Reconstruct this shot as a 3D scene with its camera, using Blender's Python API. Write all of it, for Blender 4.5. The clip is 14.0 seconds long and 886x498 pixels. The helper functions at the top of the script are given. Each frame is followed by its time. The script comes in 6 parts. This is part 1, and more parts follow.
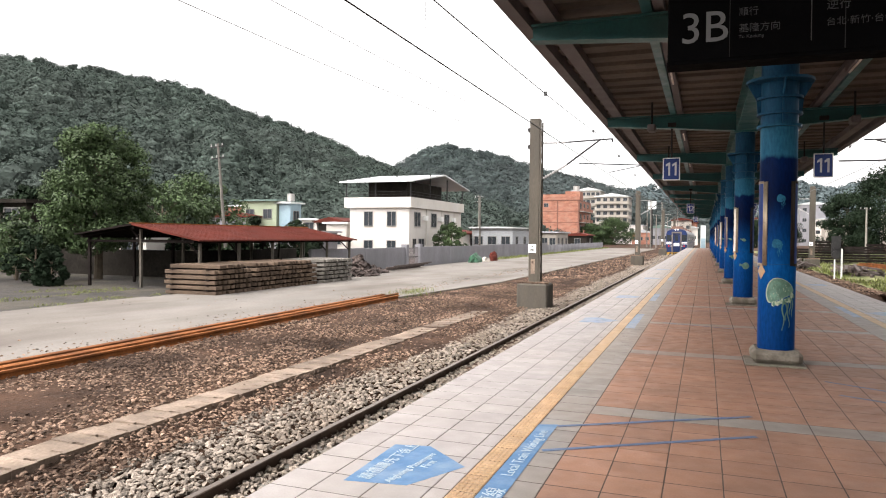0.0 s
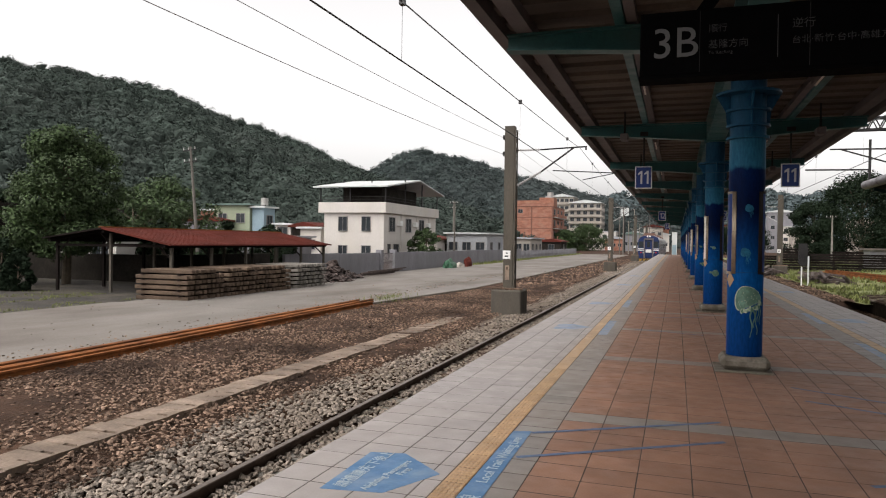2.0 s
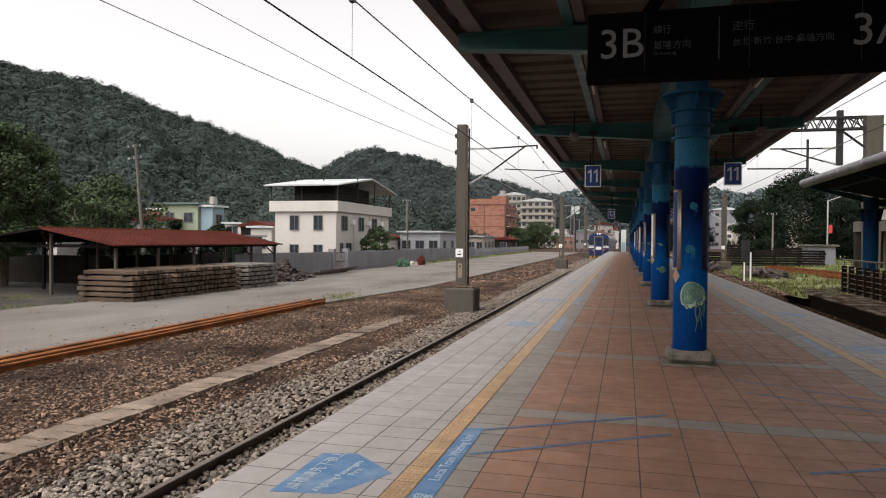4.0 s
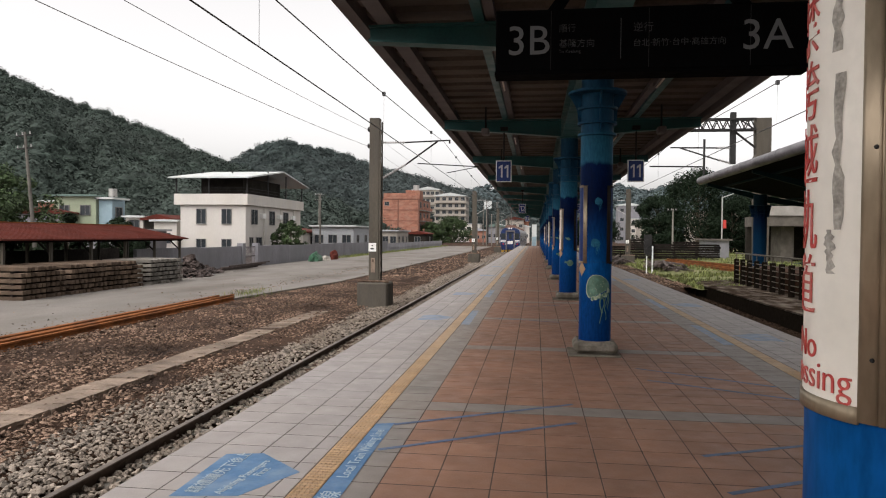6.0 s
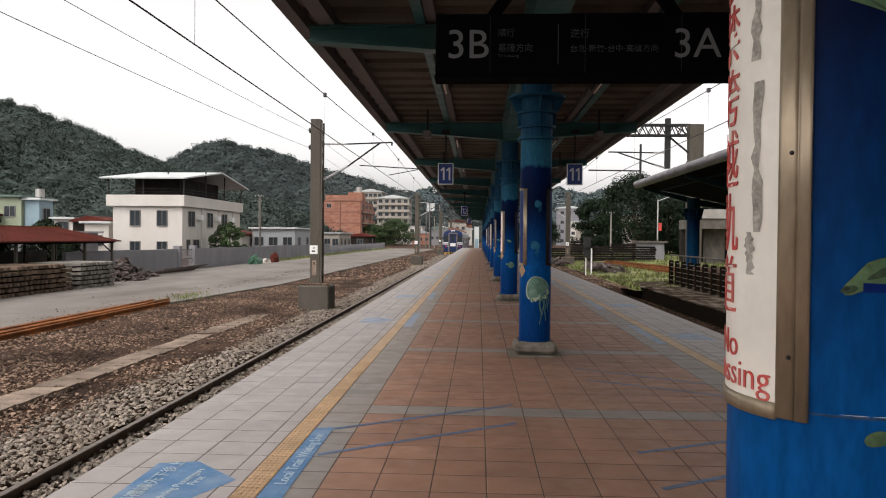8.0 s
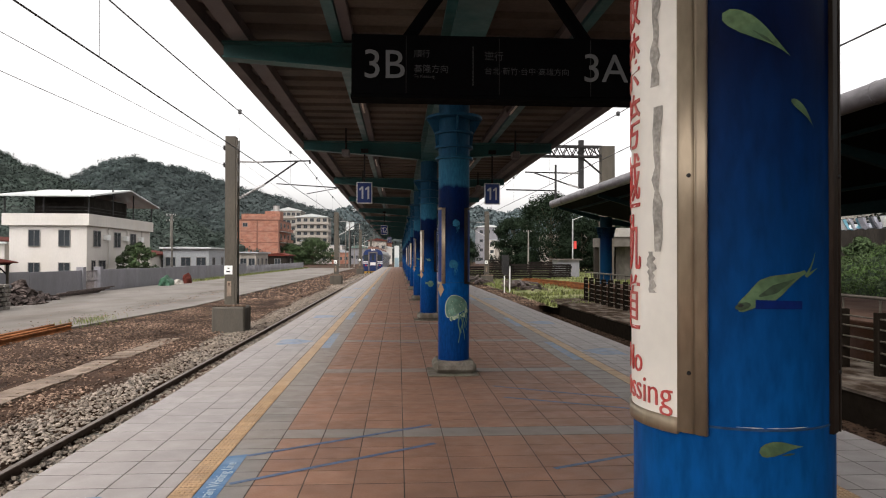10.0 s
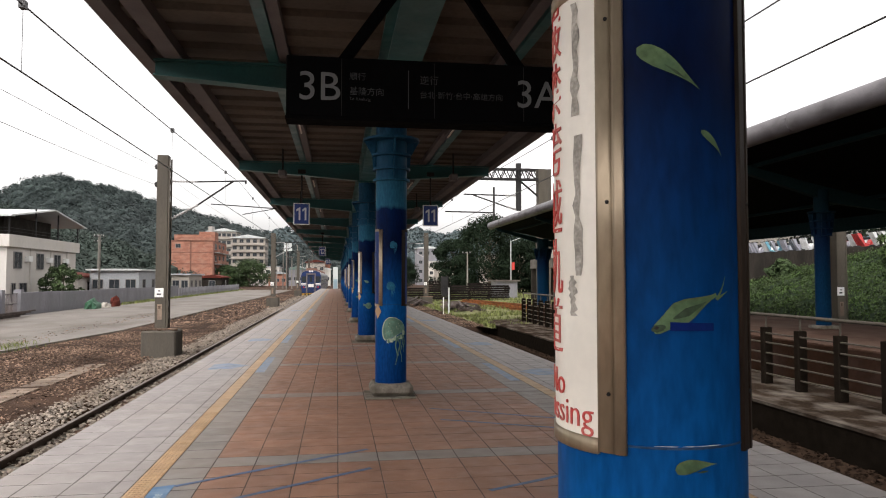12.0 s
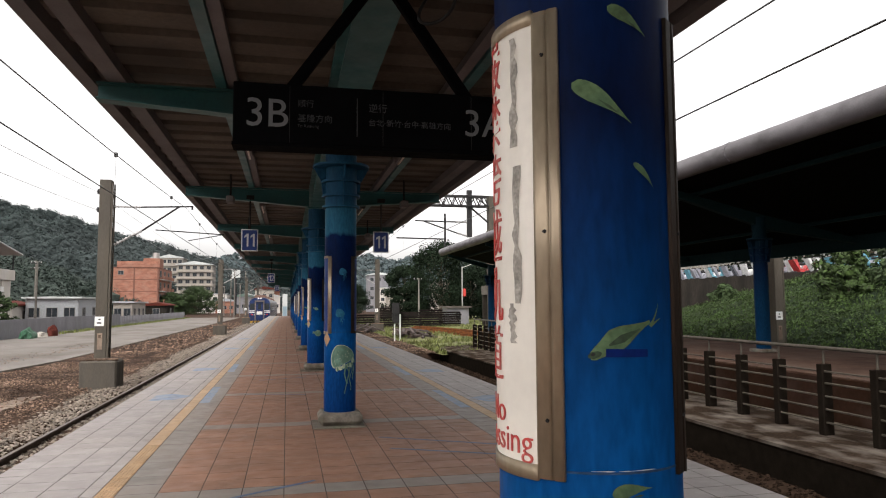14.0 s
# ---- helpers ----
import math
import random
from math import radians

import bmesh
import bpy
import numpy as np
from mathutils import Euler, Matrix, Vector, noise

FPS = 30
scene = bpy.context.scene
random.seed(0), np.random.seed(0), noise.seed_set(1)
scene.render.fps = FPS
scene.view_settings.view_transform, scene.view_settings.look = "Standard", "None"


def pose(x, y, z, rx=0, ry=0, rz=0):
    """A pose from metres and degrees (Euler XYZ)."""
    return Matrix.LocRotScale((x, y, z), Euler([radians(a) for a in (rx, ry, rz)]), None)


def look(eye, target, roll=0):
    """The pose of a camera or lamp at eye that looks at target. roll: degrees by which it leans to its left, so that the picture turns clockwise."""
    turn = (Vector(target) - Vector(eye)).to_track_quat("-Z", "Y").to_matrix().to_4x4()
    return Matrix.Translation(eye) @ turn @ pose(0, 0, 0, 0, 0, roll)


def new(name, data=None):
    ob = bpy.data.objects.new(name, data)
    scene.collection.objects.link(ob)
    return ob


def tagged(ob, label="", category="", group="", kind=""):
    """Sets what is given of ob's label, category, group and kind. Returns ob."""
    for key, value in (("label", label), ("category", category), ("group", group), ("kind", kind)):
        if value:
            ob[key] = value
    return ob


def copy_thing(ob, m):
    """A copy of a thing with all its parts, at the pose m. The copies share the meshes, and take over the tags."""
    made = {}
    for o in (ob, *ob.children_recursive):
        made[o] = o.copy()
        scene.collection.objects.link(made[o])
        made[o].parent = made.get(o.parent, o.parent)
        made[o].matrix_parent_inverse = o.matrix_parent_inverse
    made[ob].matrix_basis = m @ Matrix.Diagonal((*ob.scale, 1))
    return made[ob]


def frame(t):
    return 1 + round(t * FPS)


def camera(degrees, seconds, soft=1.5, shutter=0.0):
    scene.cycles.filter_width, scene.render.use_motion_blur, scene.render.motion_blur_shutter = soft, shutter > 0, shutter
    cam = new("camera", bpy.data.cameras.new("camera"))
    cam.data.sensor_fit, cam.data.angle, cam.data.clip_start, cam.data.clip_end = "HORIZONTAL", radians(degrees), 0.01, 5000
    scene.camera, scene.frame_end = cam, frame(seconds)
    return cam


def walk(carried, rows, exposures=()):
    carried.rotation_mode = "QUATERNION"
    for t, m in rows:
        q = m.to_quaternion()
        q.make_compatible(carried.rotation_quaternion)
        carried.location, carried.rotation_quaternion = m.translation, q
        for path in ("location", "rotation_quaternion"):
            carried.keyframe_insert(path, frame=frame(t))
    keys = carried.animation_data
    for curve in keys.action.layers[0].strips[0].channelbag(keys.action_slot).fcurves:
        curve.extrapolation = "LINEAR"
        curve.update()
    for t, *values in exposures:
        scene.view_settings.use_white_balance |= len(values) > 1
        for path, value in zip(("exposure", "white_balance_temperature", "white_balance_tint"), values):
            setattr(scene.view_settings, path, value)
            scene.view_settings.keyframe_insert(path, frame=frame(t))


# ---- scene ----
cam = camera(65.0, 14.0, soft=1.1)
EXPOSURES = [(0.0, 1.7, 6700, 12), (0.5, 1.25, 6700, 12), (1.0, 0.98, 6700, 12), (1.4, 0.78, 6700, 12), (4.5, 0.68, 6700, 12), (8.2, 0.74, 6700, 12), (10.3, 0.94, 6700, 12), (14.0, 1.0, 6700, 12)]
PATH = [
    (0, (0.101, -0.044, 1.384), (-0.603, 1.828, 1.345), 0.5),
    (0.5, (0.097, -0.06, 1.394), (-0.601, 1.814, 1.348), 0.6),
    (1, (0.106, -0.073, 1.402), (-0.586, 1.803, 1.356), 0.5),
    (1.5, (0.106, -0.074, 1.411), (-0.57, 1.808, 1.373), 0.7),
    (2, (0.105, -0.089, 1.407), (-0.53, 1.807, 1.384), 0.8),
    (4.5, (0.123, -0.073, 1.407), (-0.329, 1.876, 1.374), 0.5),
    (5, (0.129, -0.052, 1.404), (-0.249, 1.911, 1.363), 0.6),
    (5.5, (0.135, -0.048, 1.406), (-0.176, 1.928, 1.363), 0.6),
    (6, (0.141, -0.05, 1.404), (-0.123, 1.932, 1.364), 0.5),
    (6.5, (0.15, -0.043, 1.405), (-0.069, 1.944, 1.372), 0.4),
    (7, (0.148, -0.05, 1.404), (-0.026, 1.942, 1.373), 0.3),
    (7.5, (0.155, -0.041, 1.402), (0.019, 1.954, 1.368), 0.2),
    (8, (0.159, -0.045, 1.404), (0.058, 1.953, 1.372), 0.5),
    (10.5, (0.187, -0.029, 1.411), (0.365, 1.963, 1.45), 0.0),
    (11, (0.195, -0.037, 1.414), (0.413, 1.951, 1.467), 0.0),
    (11.5, (0.199, -0.026, 1.411), (0.461, 1.955, 1.48), 0.0),
    (12, (0.205, -0.041, 1.414), (0.505, 1.935, 1.499), -0.0),
    (12.5, (0.205, -0.04, 1.413), (0.531, 1.93, 1.518), -0.2),
    (13, (0.214, -0.042, 1.415), (0.569, 1.922, 1.545), -0.4),
    (13.5, (0.222, -0.047, 1.412), (0.613, 1.908, 1.564), -0.4),
    (14, (0.223, -0.057, 1.418), (0.659, 1.888, 1.578), -0.3),
]
walk(cam, [(t, look(eye, target, roll)) for t, eye, target, roll in PATH], EXPOSURES)

# ---- world and sun: bright overcast ----
world = bpy.data.worlds.new("overcast")
scene.world = world
world.use_nodes = True
wn, wl = world.node_tree.nodes, world.node_tree.links
sky = wn.new("ShaderNodeTexSky")
sky.sky_type = 'NISHITA'
sky.sun_disc = False
sky.sun_elevation, sky.sun_rotation = radians(52), radians(215)
sky.air_density, sky.dust_density, sky.ozone_density = 1.0, 4.0, 1.0
soften = wn.new("ShaderNodeHueSaturation")
soften.inputs["Saturation"].default_value, soften.inputs["Value"].default_value = 0.06, 1.19
wl.new(sky.outputs[0], soften.inputs["Color"])
wl.new(soften.outputs[0], wn["Background"].inputs["Color"])
wn["Background"].inputs["Strength"].default_value = 0.15
sun = new("sun", bpy.data.lights.new("sun", "SUN"))
sun.data.energy, sun.data.angle, sun.data.color = 0.42, radians(35), (1.0, 0.97, 0.93)
sun.matrix_world = look((-20, -30, 46), (0, 0, 0))


# ---- materials ----
def mat(name, colour, rough=0.8, metal=0.0, var=0.25, scale=6.0, fine=60.0, bump=0.15, bump_dist=0.01, dirt=None, dirt_amount=0.4,
        dirt_scale=1.3, per_object=0.0, per_island=0.0, spec=0.35, stretch=(1, 1, 1)):
    """A surface with two scales of variation, stains, fine relief, and a shift of tone from piece to piece."""
    m = bpy.data.materials.new(name)
    m.use_nodes = True
    n, l = m.node_tree.nodes, m.node_tree.links
    b = n["Principled BSDF"]
    b.inputs["Roughness"].default_value, b.inputs["Metallic"].default_value = rough, metal
    b.inputs["Specular IOR Level"].default_value = spec
    geo = n.new("ShaderNodeNewGeometry")
    mp = n.new("ShaderNodeMapping")
    mp.inputs["Scale"].default_value = stretch
    l.new(geo.outputs["Position"], mp.inputs["Vector"])

    def tex(sc, detail=4):
        t = n.new("ShaderNodeTexNoise")
        t.inputs["Scale"].default_value, t.inputs["Detail"].default_value = sc, detail
        l.new(mp.outputs[0], t.inputs["Vector"])
        return t.outputs["Fac"]

    def mix(kind, fac, a, c):
        x = n.new("ShaderNodeMix")
        x.data_type, x.blend_type = 'RGBA', kind
        for sock, v in ((x.inputs[0], fac), (x.inputs[6], a), (x.inputs[7], c)):
            if hasattr(v, "links"):
                l.new(v, sock)
            else:
                sock.default_value = v
        return x.outputs[2]

    def ramp(sock, lo, hi, a, c):
        r = n.new("ShaderNodeMapRange")
        l.new(sock, r.inputs[0])
        for k, v in zip((1, 2, 3, 4), (lo, hi, a, c)):
            r.inputs[k].default_value = v
        return r.outputs[0]

    def grey(sock):
        c = n.new("ShaderNodeCombineColor")
        for k in range(3):
            l.new(sock, c.inputs[k])
        return c.outputs[0]

    col = (*colour, 1)
    out = mix('MULTIPLY', 1.0, col, grey(ramp(tex(scale), 0.25, 0.75, 1 - var, 1 + var)))
    out = mix('MULTIPLY', 1.0, out, grey(ramp(tex(fine, 6), 0.25, 0.75, 1 - var * 0.7, 1 + var * 0.7)))
    if per_object:
        oi = n.new("ShaderNodeObjectInfo")
        out = mix('MULTIPLY', 1.0, out, grey(ramp(oi.outputs["Random"], 0, 1, 1 - per_object, 1 + per_object)))
    if per_island:
        out = mix('MULTIPLY', 1.0, out, grey(ramp(geo.outputs["Random Per Island"], 0, 1, 1 - per_island, 1 + per_island)))
    if dirt:
        out = mix('MIX', ramp(tex(dirt_scale, 7), 0.45, 0.7, 0, dirt_amount), out, (*dirt, 1))
    l.new(out, b.inputs["Base Color"])
    l.new(ramp(tex(scale * 2.3), 0.3, 0.7, max(0.05, rough - 0.12), min(1, rough + 0.1)), b.inputs["Roughness"])
    if bump:
        bp = n.new("ShaderNodeBump")
        bp.inputs["Strength"].default_value, bp.inputs["Distance"].default_value = bump, bump_dist
        l.new(tex(fine, 6), bp.inputs["Height"])
        l.new(bp.outputs[0], b.inputs["Normal"])
    return m


M = {
    "ground": mat("bare_earth", (0.06, 0.034, 0.022), 0.95, var=0.45, scale=0.9, fine=14, bump=0.8, bump_dist=0.05, dirt=(0.024, 0.015, 0.011), dirt_amount=0.95, dirt_scale=0.5, spec=0.1),
    "far_ground": mat("far_earth", (0.16, 0.15, 0.11), 0.95, var=0.4, scale=0.2, fine=3, bump=0.2),
    "chips": mat("brown_stone_chips", (0.178, 0.121, 0.089), 0.9, var=0.35, scale=2, per_island=0.85, bump=0.3, dirt=(0.03, 0.019, 0.014), dirt_scale=0.5, dirt_amount=0.9, spec=0.1),
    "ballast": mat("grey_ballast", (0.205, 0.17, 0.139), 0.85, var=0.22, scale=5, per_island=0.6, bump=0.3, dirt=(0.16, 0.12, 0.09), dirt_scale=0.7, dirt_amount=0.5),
    # Dirty ballast, its colour lowered further for shade in the track pit.
    "ballast_dark": mat("dirty_shaded_ballast", (0.024, 0.0155, 0.011), 0.95, var=0.35, scale=4, per_island=0.6, bump=0.3, spec=0.0),
    "concrete": mat("concrete", (0.28, 0.26, 0.24), 0.88, var=0.2, scale=1.2, fine=40, dirt=(0.2, 0.18, 0.15), dirt_scale=0.8),
    "road": mat("concrete_road", (0.158, 0.142, 0.126), 0.9, var=0.24, scale=0.45, fine=22, dirt=(0.085, 0.068, 0.055), dirt_scale=0.35, dirt_amount=0.8, stretch=(1, 0.5, 1)),
    "old_concrete": mat("old_concrete", (0.1, 0.088, 0.075), 0.92, var=0.3, scale=1.5, fine=30, dirt=(0.06, 0.05, 0.045), dirt_scale=1.1, dirt_amount=0.7),
    "mast": mat("weathered_mast", (0.07, 0.06, 0.047), 0.9, var=0.25, scale=2, fine=40, dirt=(0.06, 0.055, 0.05), stretch=(1, 1, 0.2)),
    "tile_grey": mat("grey_paver", (0.272, 0.246, 0.236), 0.62, var=0.14, scale=3, fine=90, bump=0.12, per_object=0.07, per_island=0.07, dirt=(0.3, 0.26, 0.23), dirt_scale=0.7, spec=0.4),
    "tile_brown": mat("terracotta_paver", (0.238, 0.124, 0.079), 0.62, var=0.2, scale=3, fine=90, bump=0.12, per_object=0.09, per_island=0.09, dirt=(0.13, 0.078, 0.057), dirt_scale=0.7, spec=0.4),
    "tile_slate": mat("blue_grey_paver", (0.2, 0.178, 0.16), 0.62, var=0.12, scale=3, fine=90, bump=0.12, per_object=0.08, per_island=0.08, dirt=(0.22, 0.17, 0.14), dirt_scale=0.7),
    "tile_yellow": mat("yellow_tactile", (0.38, 0.248, 0.14), 0.6, var=0.15, scale=4, fine=70, bump=0.1, per_object=0.1, per_island=0.1, dirt=(0.3, 0.2, 0.12), dirt_scale=2.5, dirt_amount=0.7),
    "footing": mat("weathered_footing", (0.17, 0.15, 0.125), 0.95, var=0.35, scale=6, fine=40, bump=0.5, dirt=(0.07, 0.06, 0.045), dirt_scale=5, dirt_amount=0.8, spec=0.1),
    "grout": mat("grout", (0.05, 0.037, 0.03), 0.95, var=0.3),
    "sticker": mat("blue_sticker", (0.05, 0.14, 0.27), 0.55, var=0.15, scale=4, fine=40, dirt=(0.2, 0.24, 0.28), dirt_scale=4, dirt_amount=0.45),
    "sticker_text": mat("sticker_lettering", (0.36, 0.42, 0.46), 0.6, var=0.2, fine=50),
    "sticker_worn": mat("rubbed_blue_sticker", (0.14, 0.2, 0.29), 0.6, var=0.3, scale=5, fine=40, dirt=(0.27, 0.25, 0.24), dirt_scale=6, dirt_amount=0.8),
    "tape": mat("blue_tape", (0.065, 0.105, 0.19), 0.6, var=0.3, scale=5, fine=30),
    "rail": mat("rusty_rail", (0.055, 0.036, 0.026), 0.7, 0.3, var=0.3, scale=3),
    "rail_top": mat("worn_rail_head", (0.15, 0.118, 0.098), 0.45, 0.6, var=0.15),
    "rust": mat("bright_rust", (0.19, 0.07, 0.024), 0.92, spec=0.1, var=0.35, scale=2, fine=20, per_object=0.25, dirt=(0.07, 0.032, 0.018), dirt_amount=0.7),
    "rust_roof": mat("rust_red_sheet", (0.088, 0.021, 0.015), 0.85, spec=0.1, var=0.25, scale=0.8, dirt=(0.06, 0.022, 0.016), dirt_scale=0.6),
    "timber": mat("old_sleeper_timber", (0.098, 0.07, 0.051), 0.95, spec=0.05, var=0.4, scale=1.5, fine=25, per_object=0.3, dirt=(0.08, 0.06, 0.05)),
    "timber_dark": mat("tarred_timber", (0.016, 0.013, 0.012), 0.95, spec=0.0, var=0.35, scale=1.5, fine=25, per_object=0.3),
    "sleeper_conc": mat("concrete_sleeper", (0.16, 0.147, 0.13), 0.95, spec=0.1, var=0.25, scale=2, per_object=0.2),
    "teal": mat("teal_steel_paint", (0.025, 0.108, 0.11), 0.45, var=0.2, scale=2, fine=30, bump=0.05, dirt=(0.06, 0.09, 0.08), dirt_scale=1.5),
    "deck": mat("roof_deck_underside", (0.1, 0.08, 0.063), 0.85, var=0.25, scale=0.8, fine=20, dirt=(0.04, 0.032, 0.027), dirt_scale=0.7, dirt_amount=0.7),
    "fascia": mat("grey_gutter_fascia", (0.13, 0.115, 0.115), 0.7, var=0.2, scale=1.0, dirt=(0.12, 0.1, 0.1)),
    "black": mat("black_panel", (0.003, 0.003, 0.0033), 0.85, var=0.2, bump=0.03, spec=0.02),
    "iron": mat("dark_iron", (0.018, 0.017, 0.017), 0.8, 0.0, var=0.2),
    "white_text": mat("white_lettering", (0.13, 0.13, 0.133), 0.5, var=0.05, bump=0),
    "numeral": mat("white_numerals", (0.5, 0.5, 0.52), 0.5, var=0.05, bump=0),
    # Leaf green with shade put in, for bushes behind the shed and gaps between weeds.
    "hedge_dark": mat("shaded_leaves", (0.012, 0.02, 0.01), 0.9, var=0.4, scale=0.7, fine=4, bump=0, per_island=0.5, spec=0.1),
    "grey_text": mat("faded_lettering", (0.04, 0.04, 0.043), 0.5, var=0.05, bump=0),
    "navy": mat("navy_sign", (0.012, 0.035, 0.16), 0.45, var=0.1, bump=0.03),
    "aluminium": mat("brushed_aluminium", (0.4, 0.39, 0.37), 0.45, 0.7, var=0.15, bump=0.05),
    "poster": mat("aged_white_poster", (0.82, 0.77, 0.69), 0.5, var=0.07, scale=4, fine=40, bump=0.04, dirt=(0.5, 0.45, 0.38), dirt_scale=2.5, dirt_amount=0.5),
    "poster_grey": mat("rubbed_glue_marks", (0.36, 0.33, 0.29), 0.8, var=0.4, scale=30, fine=120),
    "poster_red": mat("red_lettering", (0.5, 0.06, 0.05), 0.6, var=0.2, fine=60, dirt=(0.6, 0.28, 0.24), dirt_scale=14, dirt_amount=0.6),
    "frame_steel": mat("tarnished_steel_frame", (0.34, 0.27, 0.19), 0.42, 0.6, var=0.25, scale=5, fine=50, dirt=(0.11, 0.075, 0.05), dirt_scale=4, dirt_amount=0.8, stretch=(1, 1, 0.35)),
    "leaf_paint": mat("green_painted_fish", (0.078, 0.125, 0.062), 0.6, var=0.35, scale=14, fine=80, dirt=(0.05, 0.1, 0.06), dirt_scale=16, dirt_amount=0.7, spec=0.1),
    "leaf_dark": mat("dark_green_paint", (0.025, 0.05, 0.022), 0.6, var=0.5, scale=18, fine=80),
    "fish_faint": mat("thin_blue_green_paint", (0.02, 0.12, 0.2), 0.6, var=0.4, scale=14, spec=0.1),
    "patch_blue": mat("touched_up_blue_paint", (0.001, 0.012, 0.1), 0.6, var=0.2, spec=0.1),
    "seam": mat("scuffed_seam", (0.02, 0.05, 0.11), 0.7, var=0.4, scale=20, spec=0.1),
    "frame_dark": mat("dark_rusty_frame", (0.02, 0.013, 0.009), 0.65, 0.0, var=0.4, scale=5, fine=50, spec=0.2, stretch=(1, 1, 0.35)),
    "jelly": mat("pale_green_paint", (0.1, 0.19, 0.14), 0.5, var=0.4, scale=12, fine=50, dirt=(0.05, 0.11, 0.085), dirt_scale=9, dirt_amount=0.8),
    "jelly_light": mat("cream_paint", (0.3, 0.36, 0.26), 0.5, var=0.4, scale=22, fine=70),
    "white_wall": mat("white_render", (0.52, 0.49, 0.455), 0.85, var=0.07, scale=0.7, fine=8, dirt=(0.5, 0.46, 0.4), dirt_scale=0.5, dirt_amount=0.5, stretch=(1, 1, 0.4)),
    "grey_wall": mat("grey_cement_wall", (0.19, 0.185, 0.2), 0.9, var=0.18, scale=0.6, fine=8, dirt=(0.15, 0.15, 0.15), dirt_scale=0.5, dirt_amount=0.6, stretch=(1, 1, 0.4)),
    "green_wall": mat("pale_green_render", (0.25, 0.285, 0.2), 0.85, var=0.12, scale=0.5, fine=6, dirt=(0.25, 0.27, 0.2)),
    "cyan_wall": mat("pale_blue_render", (0.22, 0.3, 0.34), 0.85, var=0.12, scale=0.5, fine=6),
    # Boards colour that also stands in for shade on the terrace and below the viaduct.
    "dark_wall": mat("weathered_and_shaded_boards", (0.022, 0.019, 0.016), 0.95, spec=0.05, var=0.35, scale=1, fine=8),
    "brick": mat("raw_red_brick", (0.27, 0.118, 0.08), 0.92, var=0.32, scale=0.6, fine=3, bump=0.4, dirt=(0.3, 0.17, 0.125), dirt_scale=0.5, dirt_amount=0.7, stretch=(1, 1, 2.2)),
    "brick_joint": mat("dark_band_courses", (0.15, 0.068, 0.05), 0.9, var=0.2),
    "tower": mat("beige_tower_tiles", (0.3, 0.27, 0.235), 0.85, var=0.15, scale=0.3, fine=3),
    "roof_white": mat("pale_metal_roof", (0.48, 0.5, 0.49), 0.55, var=0.1, scale=0.7, dirt=(0.4, 0.4, 0.38)),
    "roof_grey": mat("grey_metal_roof", (0.3, 0.31, 0.32), 0.7, var=0.2),
    "roof_green": mat("green_metal_roof", (0.1, 0.15, 0.13), 0.7, var=0.2),
    "glass": mat("dark_window_glass", (0.03, 0.035, 0.04), 0.2, var=0.2, bump=0, spec=0.2),
    "frame": mat("window_frame", (0.2, 0.19, 0.18), 0.6, var=0.1),
    "white_metal": mat("white_enamel", (0.7, 0.7, 0.68), 0.5, var=0.1),
    "grass": mat("grass_blades", (0.12, 0.135, 0.042), 0.85, var=0.4, scale=0.5, fine=4, bump=0, per_island=0.45),
    "turf": mat("rough_turf", (0.12, 0.135, 0.045), 0.95, var=0.45, scale=0.5, fine=7, bump=0.7, bump_dist=0.06, dirt=(0.2, 0.17, 0.09), dirt_scale=0.35, dirt_amount=0.7),
    "weed": mat("slope_weeds", (0.034, 0.06, 0.013), 0.8, var=0.4, scale=0.6, fine=5, bump=0, per_island=0.5),
    "hill": mat("forest_floor", (0.012, 0.016, 0.012), 0.95, var=0.4, scale=0.03, fine=0.3, bump=0),
    # Distance haze is tinted into the forest colours, stronger on farther hills.
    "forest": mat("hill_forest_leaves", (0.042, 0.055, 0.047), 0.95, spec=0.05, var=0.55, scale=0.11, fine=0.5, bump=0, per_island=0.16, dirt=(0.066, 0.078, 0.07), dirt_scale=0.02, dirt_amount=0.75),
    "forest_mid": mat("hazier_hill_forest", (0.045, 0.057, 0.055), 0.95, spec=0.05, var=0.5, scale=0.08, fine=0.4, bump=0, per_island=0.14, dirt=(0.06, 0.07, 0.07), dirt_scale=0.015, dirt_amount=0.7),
    "haze_forest": mat("haze_tinted_forest", (0.075, 0.095, 0.098), 0.95, spec=0.05, var=0.22, scale=0.05, fine=0.3, bump=0, per_island=0.2),
    "leaves": mat("tree_leaves", (0.034, 0.058, 0.018), 0.75, var=0.4, scale=0.5, fine=4, bump=0, per_island=0.35),
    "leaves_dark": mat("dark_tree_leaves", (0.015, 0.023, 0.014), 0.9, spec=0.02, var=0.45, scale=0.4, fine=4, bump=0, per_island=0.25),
    "bark": mat("bark", (0.09, 0.07, 0.05), 0.95, var=0.3, fine=30, bump=0.6),
    "train_blue": mat("train_blue_paint", (0.006, 0.02, 0.085), 0.35, var=0.06, bump=0),
    "train_steel": mat("corrugated_stainless", (0.16, 0.16, 0.17), 0.4, 0.6, var=0.15, bump=0),
    "train_yellow": mat("warning_yellow", (0.3, 0.17, 0.02), 0.5, var=0.1),
    "train_roof": mat("rust_brown_train_roof", (0.15, 0.08, 0.06), 0.8),
    "red_lamp": mat("red_lens", (0.6, 0.02, 0.02), 0.3),
    "red_cloth": mat("red_banner", (0.5, 0.05, 0.04), 0.8),
    "insulator": mat("brown_porcelain", (0.3, 0.29, 0.28), 0.3),
